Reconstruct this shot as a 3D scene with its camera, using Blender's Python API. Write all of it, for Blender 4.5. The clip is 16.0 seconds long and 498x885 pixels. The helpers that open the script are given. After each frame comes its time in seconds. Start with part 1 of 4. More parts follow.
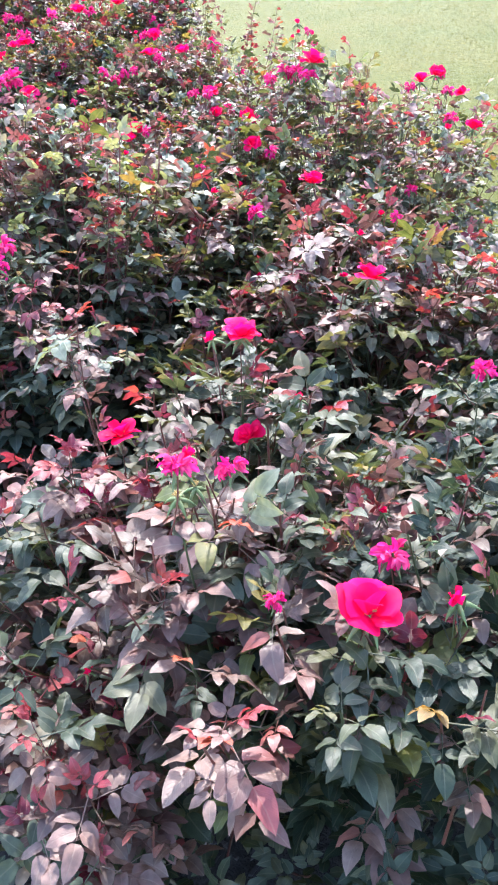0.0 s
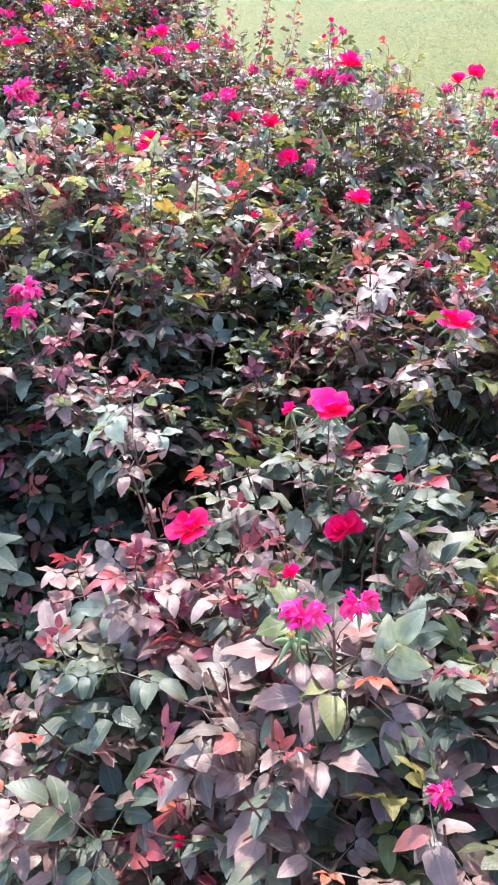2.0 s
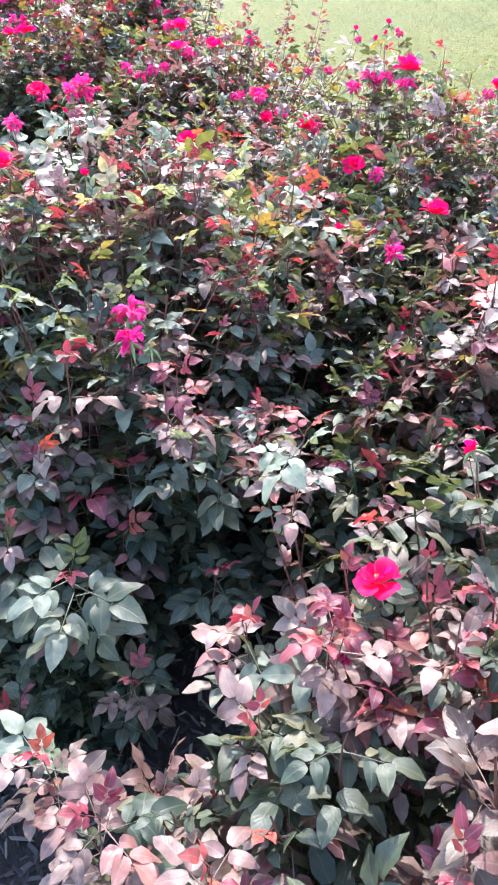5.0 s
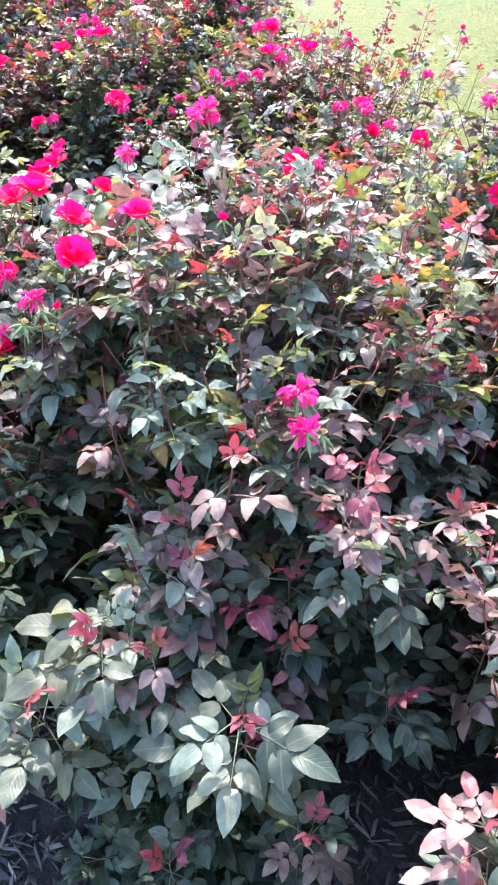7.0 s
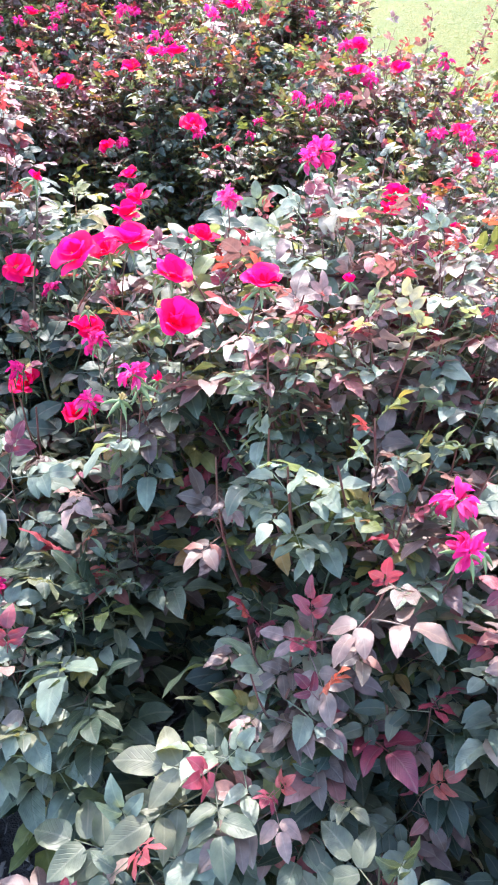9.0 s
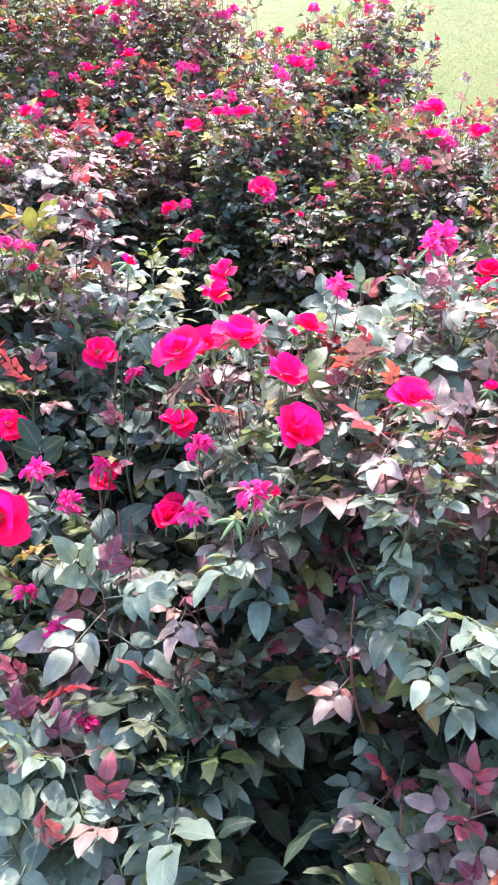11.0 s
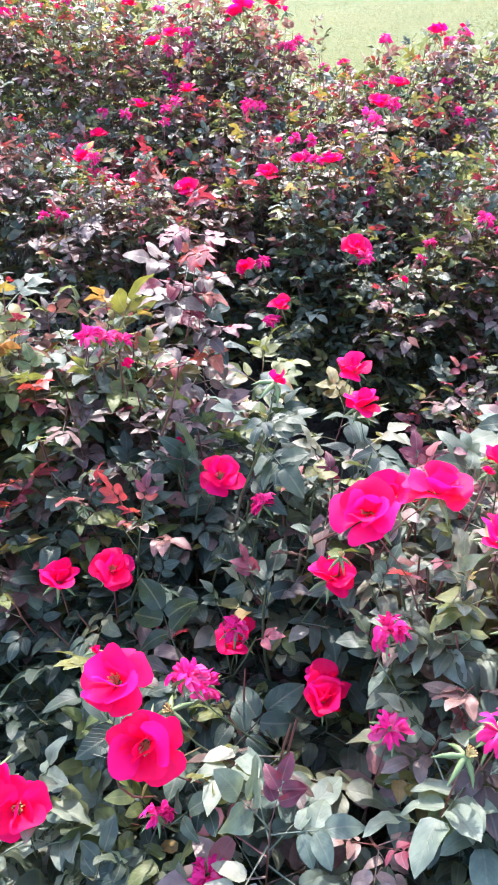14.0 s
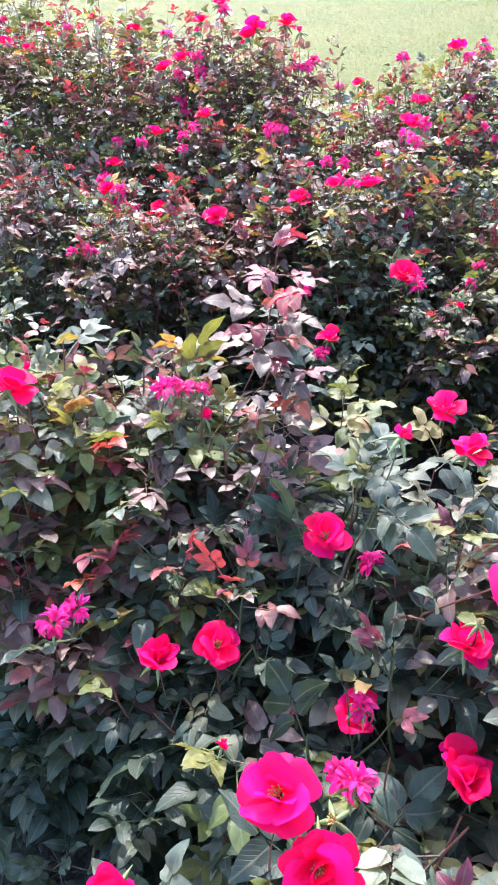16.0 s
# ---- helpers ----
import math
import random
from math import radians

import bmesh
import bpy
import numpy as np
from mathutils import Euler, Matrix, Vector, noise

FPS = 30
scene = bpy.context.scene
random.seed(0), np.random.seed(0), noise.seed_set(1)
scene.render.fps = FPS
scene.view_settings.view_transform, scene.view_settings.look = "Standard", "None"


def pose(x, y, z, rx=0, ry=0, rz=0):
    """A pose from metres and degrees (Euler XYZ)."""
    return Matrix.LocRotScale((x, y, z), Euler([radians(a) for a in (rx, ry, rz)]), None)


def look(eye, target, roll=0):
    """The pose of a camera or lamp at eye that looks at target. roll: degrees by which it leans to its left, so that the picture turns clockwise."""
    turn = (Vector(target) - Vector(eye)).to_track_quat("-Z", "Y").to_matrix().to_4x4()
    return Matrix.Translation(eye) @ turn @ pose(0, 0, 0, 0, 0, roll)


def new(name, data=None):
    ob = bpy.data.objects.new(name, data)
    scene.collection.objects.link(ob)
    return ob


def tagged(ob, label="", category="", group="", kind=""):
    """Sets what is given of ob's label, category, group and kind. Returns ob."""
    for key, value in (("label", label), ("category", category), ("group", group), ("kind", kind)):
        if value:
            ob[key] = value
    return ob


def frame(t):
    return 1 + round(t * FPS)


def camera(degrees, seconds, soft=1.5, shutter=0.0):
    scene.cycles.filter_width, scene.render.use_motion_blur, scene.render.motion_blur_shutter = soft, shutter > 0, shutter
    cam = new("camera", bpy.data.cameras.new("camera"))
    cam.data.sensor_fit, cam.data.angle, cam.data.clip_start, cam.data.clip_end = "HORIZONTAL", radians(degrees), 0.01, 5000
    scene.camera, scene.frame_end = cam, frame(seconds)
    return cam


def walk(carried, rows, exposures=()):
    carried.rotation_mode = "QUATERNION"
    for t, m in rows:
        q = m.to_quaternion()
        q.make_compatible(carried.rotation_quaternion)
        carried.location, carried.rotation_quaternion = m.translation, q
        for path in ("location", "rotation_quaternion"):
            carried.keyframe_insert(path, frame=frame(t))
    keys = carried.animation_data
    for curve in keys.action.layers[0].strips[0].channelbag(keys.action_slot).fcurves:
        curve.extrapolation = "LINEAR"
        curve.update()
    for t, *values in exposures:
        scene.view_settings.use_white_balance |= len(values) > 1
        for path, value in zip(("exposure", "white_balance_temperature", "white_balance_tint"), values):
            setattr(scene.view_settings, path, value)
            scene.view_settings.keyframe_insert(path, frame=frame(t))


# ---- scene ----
cam = camera(35, 16.0, soft=2.0)
PATH = [
    (0, (0.690, -1.206, 1.499), (0.690, 0.320, 0.205), 0.00),
    (0.5, (0.623, -1.141, 1.488), (0.657, 0.383, 0.194), 0.27),
    (1, (0.579, -1.043, 1.486), (0.625, 0.474, 0.183), 0.19),
    (1.5, (0.563, -0.988, 1.488), (0.611, 0.521, 0.175), 0.02),
    (2, (0.541, -0.965, 1.489), (0.589, 0.536, 0.168), 0.00),
    (2.5, (0.515, -0.946, 1.489), (0.569, 0.553, 0.166), 0.25),
    (3, (0.459, -0.929, 1.487), (0.536, 0.570, 0.165), 0.94),
    (3.2, (0.438, -0.919, 1.485), (0.524, 0.581, 0.165), 1.10),
    (5.3, (0.178, -0.777, 1.463), (0.413, 0.696, 0.130), 3.96),
    (5.5, (0.154, -0.734, 1.461), (0.384, 0.736, 0.125), 3.84),
    (6, (0.114, -0.639, 1.464), (0.329, 0.824, 0.118), 3.57),
    (6.5, (0.076, -0.590, 1.463), (0.277, 0.867, 0.108), 3.26),
    (7, (-0.001, -0.538, 1.447), (0.192, 0.916, 0.088), 3.11),
    (7.5, (-0.077, -0.503, 1.431), (0.108, 0.951, 0.070), 2.97),
    (8, (-0.108, -0.457, 1.431), (0.067, 0.997, 0.070), 2.98),
    (8.2, (-0.113, -0.426, 1.428), (0.053, 1.030, 0.067), 2.85),
    (10.3, (-0.186, -0.194, 1.427), (-0.099, 1.294, 0.093), 2.18),
    (10.5, (-0.207, -0.179, 1.428), (-0.121, 1.317, 0.103), 2.17),
    (11, (-0.268, -0.142, 1.430), (-0.168, 1.376, 0.132), 2.24),
    (11.5, (-0.332, -0.112, 1.423), (-0.214, 1.428, 0.152), 2.43),
    (12, (-0.374, -0.076, 1.413), (-0.243, 1.477, 0.159), 2.41),
    (12.5, (-0.422, 0.012, 1.406), (-0.287, 1.564, 0.152), 2.42),
    (13, (-0.444, 0.110, 1.416), (-0.316, 1.655, 0.153), 2.51),
    (13.5, (-0.447, 0.150, 1.407), (-0.329, 1.690, 0.136), 2.53),
    (14, (-0.485, 0.181, 1.406), (-0.369, 1.717, 0.129), 2.56),
    (14.5, (-0.521, 0.216, 1.404), (-0.396, 1.753, 0.131), 2.52),
    (15, (-0.574, 0.257, 1.397), (-0.430, 1.802, 0.135), 2.13),
    (15.5, (-0.620, 0.281, 1.397), (-0.458, 1.831, 0.143), 1.63),
    (16, (-0.645, 0.296, 1.392), (-0.474, 1.850, 0.144), 1.19),
]
walk(cam, [(t, look(eye, target, roll)) for t, eye, target, roll in PATH], exposures=[(0, 2.70, 6150, 11), (5.5, 2.86, 6150, 11), (8, 3.18, 6150, 11), (11, 3.03, 6150, 11), (16, 2.80, 6150, 11)])

# ---- light ----
world = bpy.data.worlds.new("sky")
scene.world = world
world.use_nodes = True
wn = world.node_tree
sky = wn.nodes.new("ShaderNodeTexSky")
sky.sky_type = "NISHITA"
sky.sun_disc = False
SUN_EL, SUN_AZ = radians(45), radians(0)          # azimuth from +y, clockwise seen from above
sky.sun_elevation, sky.sun_rotation = SUN_EL, SUN_AZ
sky.air_density, sky.dust_density = 1.0, 1.5
back = wn.nodes["Background"]
back.inputs[1].default_value = 0.15
wn.links.new(sky.outputs[0], back.inputs[0])
sun_data = bpy.data.lights.new("sun", "SUN")
sun_data.energy, sun_data.angle, sun_data.color = 1.70, radians(0.9), (1.0, 0.95, 0.89)
sun = new("sun", sun_data)
sun_dir = Vector((math.sin(SUN_AZ) * math.cos(SUN_EL), math.cos(SUN_AZ) * math.cos(SUN_EL), math.sin(SUN_EL)))
sun.matrix_world = look(sun_dir * 30, (0, 0, 0))


# ---- materials ----
class Mat:
    """A small wrapper round a node material."""

    def __init__(self, name):
        self.m = bpy.data.materials.new(name)
        self.m.use_nodes = True
        self.t = self.m.node_tree
        self.bsdf = self.t.nodes["Principled BSDF"]
        self.out = self.t.nodes["Material Output"]

    def n(self, kind, **inputs):
        node = self.t.nodes.new(kind)
        for k, v in inputs.items():
            node.inputs[k.replace("_", " ")].default_value = v
        return node

    def link(self, a, b):
        self.t.links.new(a, b)

    def ramp(self, source, stops):
        r = self.t.nodes.new("ShaderNodeValToRGB")
        while len(r.color_ramp.elements) < len(stops):
            r.color_ramp.elements.new(0.5)
        for e, (p, c) in zip(r.color_ramp.elements, stops):
            e.position, e.color = p, (*c, 1)
        self.link(source, r.inputs[0])
        return r.outputs[0]

    def mix(self, fac, a, b, mode="MIX"):
        x = self.t.nodes.new("ShaderNodeMix")
        x.data_type, x.blend_type = "RGBA", mode
        for slot, v in ((0, fac), (6, a), (7, b)):
            if isinstance(v, (int, float)):
                x.inputs[slot].default_value = v
            elif isinstance(v, tuple):
                x.inputs[slot].default_value = (*v, 1)
            else:
                self.link(v, x.inputs[slot])
        return x.outputs[2]


def leaf_material(name, stops, rough, clear, single=False, hue=0.3, tint=(1.9, 1.7, 0.7)):
    """Leaf: random colour per leaflet, pale midrib and veins, translucent blade, waxy gloss."""
    m = Mat(name)
    if single:
        rnd = m.n("ShaderNodeObjectInfo").outputs["Random"]
    else:
        rnd = m.n("ShaderNodeNewGeometry").outputs["Random Per Island"]
    col = m.ramp(rnd, stops)
    uv = m.n("ShaderNodeUVMap").outputs[0]
    sep = m.n("ShaderNodeSeparateXYZ")
    m.link(uv, sep.inputs[0])
    # blotches
    tc = m.n("ShaderNodeTexCoord")
    noise_a = m.n("ShaderNodeTexNoise", Scale=55.0, Detail=4.0)
    m.link(tc.outputs["Object"], noise_a.inputs["Vector"])
    blot = m.ramp(noise_a.outputs[0], [(0.35, (0.72, 0.72, 0.72)), (0.7, (1.25, 1.2, 1.15))])
    col = m.mix(1.0, col, blot, "MULTIPLY")
    # midrib: u near 0.5
    a = m.n("ShaderNodeMath", )
    a.operation = "SUBTRACT"
    m.link(sep.outputs[0], a.inputs[0])
    a.inputs[1].default_value = 0.5
    b = m.n("ShaderNodeMath")
    b.operation = "ABSOLUTE"
    m.link(a.outputs[0], b.inputs[0])
    rib = m.ramp(b.outputs[0], [(0.015, (1, 1, 1)), (0.05, (0, 0, 0))])
    # side veins: slanted wave
    v = m.n("ShaderNodeMath")
    v.operation = "MULTIPLY_ADD"
    m.link(b.outputs[0], v.inputs[0])
    v.inputs[1].default_value = -0.9
    m.link(sep.outputs[1], v.inputs[2])
    w = m.n("ShaderNodeMath")
    w.operation = "MULTIPLY"
    m.link(v.outputs[0], w.inputs[0])
    w.inputs[1].default_value = 44.0
    s = m.n("ShaderNodeMath")
    s.operation = "SINE"
    m.link(w.outputs[0], s.inputs[0])
    vein = m.ramp(s.outputs[0], [(0.8, (0, 0, 0)), (1.0, (1, 1, 1))])
    pale = m.mix(0.10, col, (0.45, 0.40, 0.3))
    col = m.mix(rib, col, pale)
    m.link(col, m.bsdf.inputs["Base Color"])
    m.bsdf.inputs["Roughness"].default_value = rough
    m.bsdf.inputs["Specular IOR Level"].default_value = 0.5
    m.bsdf.inputs["Coat Weight"].default_value = clear
    m.bsdf.inputs["Coat Roughness"].default_value = 0.55
    m.bsdf.inputs["Coat IOR"].default_value = 1.6
    hsum = m.mix(0.35, vein, rib, "ADD")
    fine = m.n("ShaderNodeTexNoise", Scale=160.0, Detail=2.0)
    m.link(tc.outputs["Object"], fine.inputs["Vector"])
    hsum = m.mix(0.4, hsum, fine.outputs[0], "SUBTRACT")
    bump = m.n("ShaderNodeBump", Strength=0.34, Distance=0.0025)
    bump.invert = True
    m.link(hsum, bump.inputs["Height"])
    m.link(bump.outputs[0], m.bsdf.inputs["Normal"])
    tr = m.n("ShaderNodeBsdfTranslucent")
    tcol = m.mix(1.0, col, tint, "MULTIPLY")
    m.link(tcol, tr.inputs[0])
    mx = m.n("ShaderNodeMixShader")
    mx.inputs[0].default_value = hue
    m.link(m.bsdf.outputs[0], mx.inputs[1])
    m.link(tr.outputs[0], mx.inputs[2])
    m.link(mx.outputs[0], m.out.inputs[0])
    return m.m


GREEN = [(0.0, (0.030, 0.048, 0.030)), (0.35, (0.048, 0.066, 0.040)), (0.7, (0.078, 0.092, 0.056)), (1.0, (0.145, 0.138, 0.082))]
BRONZE = [(0.0, (0.076, 0.042, 0.037)), (0.3, (0.100, 0.070, 0.054)), (0.6, (0.155, 0.090, 0.080)), (0.85, (0.190, 0.130, 0.110)), (1.0, (0.26, 0.066, 0.056))]
CRIMSON = [(0.0, (0.11, 0.015, 0.036)), (0.45, (0.21, 0.030, 0.055)), (0.8, (0.29, 0.052, 0.062)), (1.0, (0.38, 0.10, 0.048))]
OLIVE = [(0.0, (0.085, 0.115, 0.032)), (0.5, (0.145, 0.155, 0.042)), (0.85, (0.21, 0.17, 0.050)), (1.0, (0.26, 0.13, 0.045))]
# Dark green of older leaves, doubling as painted shade on flanks and in gaps.
MATURE_SHADED = [(0.0, (0.013, 0.026, 0.017)), (0.5, (0.023, 0.041, 0.026)), (0.85, (0.040, 0.060, 0.036)), (1.0, (0.078, 0.082, 0.040))]
PALE = [(0.0, (0.115, 0.150, 0.116)), (0.5, (0.165, 0.200, 0.155)), (0.85, (0.235, 0.255, 0.190)), (1.0, (0.30, 0.23, 0.19))]
ROSY = [(0.0, (0.150, 0.078, 0.072)), (0.4, (0.22, 0.130, 0.116)), (0.8, (0.28, 0.195, 0.168)), (1.0, (0.28, 0.070, 0.075))]
PINKISH, FIERY = (1.7, 1.2, 1.2), (1.8, 1.0, 0.85)
def leaf_set(suffix, single):
    return [leaf_material("rose_leaf_green" + suffix, GREEN, 0.50, 0.15, single),
            leaf_material("rose_leaf_bronze" + suffix, BRONZE, 0.46, 0.2, single, 0.28, PINKISH),
            leaf_material("rose_leaf_crimson" + suffix, CRIMSON, 0.50, 0.15, single, 0.34, FIERY),
            leaf_material("rose_leaf_olive" + suffix, OLIVE, 0.52, 0.1, single, 0.36, (1.6, 1.35, 0.8)),
            leaf_material("rose_leaf_pale_green" + suffix, PALE, 0.56, 0.1, single, 0.34),
            leaf_material("rose_leaf_dark_green" + suffix, MATURE_SHADED, 0.54, 0.0, single, 0.20),
            leaf_material("rose_leaf_rosy" + suffix, ROSY, 0.47, 0.2, single, 0.30, PINKISH)]


LEAF_MATS, LEAF_SOLO = leaf_set("", False), leaf_set("_single", True)


def petal_material(name, stops):
    m = Mat(name)
    col = m.ramp(m.n("ShaderNodeObjectInfo").outputs["Random"], stops)
    uv = m.n("ShaderNodeUVMap").outputs[0]
    sep = m.n("ShaderNodeSeparateXYZ")
    m.link(uv, sep.inputs[0])
    base = m.ramp(sep.outputs[1], [(0.0, (0.9, 0.85, 0.55)), (0.16, (1, 1, 1)), (1.0, (1, 1, 1))])
    tc = m.n("ShaderNodeTexCoord")
    streak = m.n("ShaderNodeTexNoise", Scale=70.0, Detail=3.0)
    m.link(tc.outputs["Object"], streak.inputs["Vector"])
    st = m.ramp(streak.outputs[0], [(0.3, (0.92, 0.85, 0.9)), (0.7, (1.06, 1.1, 1.08))])
    col = m.mix(1.0, col, st, "MULTIPLY")
    col = m.mix(1.0, col, base, "MULTIPLY")
    m.link(col, m.bsdf.inputs["Base Color"])
    m.bsdf.inputs["Roughness"].default_value = 0.55
    m.bsdf.inputs["Specular IOR Level"].default_value = 0.12
    bump = m.n("ShaderNodeBump", Strength=0.18, Distance=0.002)
    m.link(streak.outputs[0], bump.inputs["Height"])
    m.link(bump.outputs[0], m.bsdf.inputs["Normal"])
    tr = m.n("ShaderNodeBsdfTranslucent")
    m.link(col, tr.inputs[0])
    mx = m.n("ShaderNodeMixShader")
    mx.inputs[0].default_value = 0.48
    m.link(m.bsdf.outputs[0], mx.inputs[1])
    m.link(tr.outputs[0], mx.inputs[2])
    m.link(mx.outputs[0], m.out.inputs[0])
    return m.m


PETAL_RED = petal_material("petal_hot_pink", [(0.0, (0.90, 0.003, 0.085)), (0.6, (0.92, 0.004, 0.125)), (1.0, (0.92, 0.006, 0.20))])
PETAL_OLD = petal_material("petal_faded_magenta", [(0.0, (0.74, 0.010, 0.19)), (0.4, (0.84, 0.04, 0.28)), (0.7, (0.56, 0.008, 0.11)), (1.0, (0.86, 0.12, 0.34))])


def plain_material(name, a, b, scale, rough, bump=0.4, dist=0.004):
    m = Mat(name)
    tc = m.n("ShaderNodeTexCoord")
    nz = m.n("ShaderNodeTexNoise", Scale=scale, Detail=6.0, Roughness=0.65)
    m.link(tc.outputs["Object"], nz.inputs["Vector"])
    nb = m.n("ShaderNodeTexNoise", Scale=scale / 9, Detail=3.0)
    m.link(tc.outputs["Object"], nb.inputs["Vector"])
    col = m.ramp(nz.outputs[0], [(0.3, a), (0.7, b)])
    big = m.ramp(nb.outputs[0], [(0.3, (0.75, 0.75, 0.75)), (0.7, (1.2, 1.2, 1.2))])
    m.link(m.mix(1.0, col, big, "MULTIPLY"), m.bsdf.inputs["Base Color"])
    m.bsdf.inputs["Roughness"].default_value = rough
    bp = m.n("ShaderNodeBump", Strength=bump, Distance=dist)
    m.link(nz.outputs[0], bp.inputs["Height"])
    m.link(bp.outputs[0], m.bsdf.inputs["Normal"])
    return m.m


STEM_RED = plain_material("stem_young_red", (0.16, 0.03, 0.035), (0.12, 0.07, 0.04), 60, 0.5)
STEM_GREEN = plain_material("stem_green", (0.045, 0.065, 0.024), (0.085, 0.090, 0.040), 60, 0.5)
CANE = plain_material("cane_bark", (0.07, 0.055, 0.035), (0.14, 0.11, 0.07), 90, 0.75)
SEPAL = plain_material("sepal_green", (0.10, 0.15, 0.05), (0.16, 0.19, 0.08), 120, 0.55)
STAMEN = plain_material("stamen_straw", (0.55, 0.38, 0.16), (0.65, 0.50, 0.22), 300, 0.7)
MULCH = plain_material("dark_mulch", (0.013, 0.010, 0.0095), (0.040, 0.031, 0.028), 45, 0.9, 1.0, 0.02)


def chip_material():
    m = Mat("bark_chip")
    col = m.ramp(m.n("ShaderNodeNewGeometry").outputs["Random Per Island"],
                 [(0.0, (0.018, 0.014, 0.016)), (0.6, (0.045, 0.036, 0.038)), (0.9, (0.085, 0.07, 0.068)), (1.0, (0.2, 0.17, 0.14))])
    m.link(col, m.bsdf.inputs["Base Color"])
    m.bsdf.inputs["Roughness"].default_value = 0.75
    return m.m


def grass_material(name, island):
    m = Mat(name)
    tc = m.n("ShaderNodeTexCoord")
    big = m.n("ShaderNodeTexNoise", Scale=1.6, Detail=5.0, Roughness=0.6)
    m.link(tc.outputs["Object"], big.inputs["Vector"])
    if island:
        col = m.ramp(m.n("ShaderNodeNewGeometry").outputs["Random Per Island"],
                     [(0.0, (0.054, 0.068, 0.009)), (0.5, (0.084, 0.088, 0.012)), (0.85, (0.108, 0.103, 0.018)), (1.0, (0.21, 0.175, 0.046))])
    else:
        fine = m.n("ShaderNodeTexNoise", Scale=30.0, Detail=8.0, Roughness=0.85)
        m.link(tc.outputs["Object"], fine.inputs["Vector"])
        col = m.ramp(fine.outputs[0], [(0.40, (0.058, 0.069, 0.009)), (0.5, (0.080, 0.084, 0.012)), (0.60, (0.114, 0.109, 0.019))])
        bump = m.n("ShaderNodeBump", Strength=0.5, Distance=0.012)
        m.link(fine.outputs[0], bump.inputs["Height"])
        m.link(bump.outputs[0], m.bsdf.inputs["Normal"])
    tint = m.ramp(big.outputs[0], [(0.3, (0.80, 0.92, 0.75)), (0.7, (1.15, 1.06, 1.2))])
    m.link(m.mix(1.0, col, tint, "MULTIPLY"), m.bsdf.inputs["Base Color"])
    m.bsdf.inputs["Roughness"].default_value = 0.6
    m.bsdf.inputs["Specular IOR Level"].default_value = 0.06
    if island:
        tr = m.n("ShaderNodeBsdfTranslucent")
        m.link(m.bsdf.inputs["Base Color"].links[0].from_socket, tr.inputs[0])
        mx = m.n("ShaderNodeMixShader")
        mx.inputs[0].default_value = 0.5
        m.link(m.bsdf.outputs[0], mx.inputs[1])
        m.link(tr.outputs[0], mx.inputs[2])
        m.link(mx.outputs[0], m.out.inputs[0])
    return m.m


CHIP = chip_material()
TURF = grass_material("turf", False)
BLADE = grass_material("grass_blade", True)


# ---- mesh helpers ----
def mesh_from(name, verts, faces, mats, face_mats=None, uvs=None, smooth=True):
    """A mesh out of numpy arrays; all faces have the same number of corners."""
    verts, faces = np.asarray(verts, np.float32), np.asarray(faces, np.int32)
    me = bpy.data.meshes.new(name)
    k = faces.shape[1]
    me.vertices.add(len(verts))
    me.vertices.foreach_set("co", verts.ravel())
    me.loops.add(faces.size)
    me.loops.foreach_set("vertex_index", faces.ravel())
    me.polygons.add(len(faces))
    me.polygons.foreach_set("loop_start", np.arange(0, faces.size, k, dtype=np.int32))
    for mat in mats:
        me.materials.append(mat)
    if face_mats is not None:
        me.polygons.foreach_set("material_index", np.asarray(face_mats, np.int32))
    me.polygons.foreach_set("use_smooth", np.full(len(faces), smooth))
    if uvs is not None:
        layer = me.uv_layers.new(name="UVMap")
        layer.data.foreach_set("uv", np.asarray(uvs, np.float32)[faces.ravel()].ravel())
    me.update(calc_edges=True)
    return me


def part(name, me, parent, label="", kind="", m=None):
    ob = new(name, me)
    ob.parent = parent
    if m is not None:
        ob.matrix_basis = m
    return tagged(ob, label, kind=kind)


def tubes(paths, radii, sides=5):
    """Tapered tubes along paths (n, k, 3) with radii (n, k); returns verts, quads."""
    n, k, _ = paths.shape
    tang = np.gradient(paths, axis=1)
    tang /= np.linalg.norm(tang, axis=-1, keepdims=True) + 1e-9
    ref = np.where(np.abs(tang[..., 2:]) > 0.9, np.array([1.0, 0, 0]), np.array([0, 0, 1.0]))
    a = np.cross(tang, ref)
    a /= np.linalg.norm(a, axis=-1, keepdims=True) + 1e-9
    b = np.cross(tang, a)
    ang = np.arange(sides) * 2 * np.pi / sides
    ring = a[:, :, None] * np.cos(ang)[:, None] + b[:, :, None] * np.sin(ang)[:, None]
    verts = paths[:, :, None] + ring * radii[:, :, None, None]
    idx = np.arange(n * k * sides).reshape(n, k, sides)
    nxt = np.roll(idx, -1, axis=2)
    quads = np.stack([idx[:, :-1], nxt[:, :-1], nxt[:, 1:], idx[:, 1:]], -1).reshape(-1, 4)
    return verts.reshape(-1, 3), quads


STATIONS = {7: (0.05, 0.18, 0.36, 0.55, 0.74, 0.9), 5: (0.07, 0.28, 0.56, 0.82), 4: (0.1, 0.42, 0.76)}


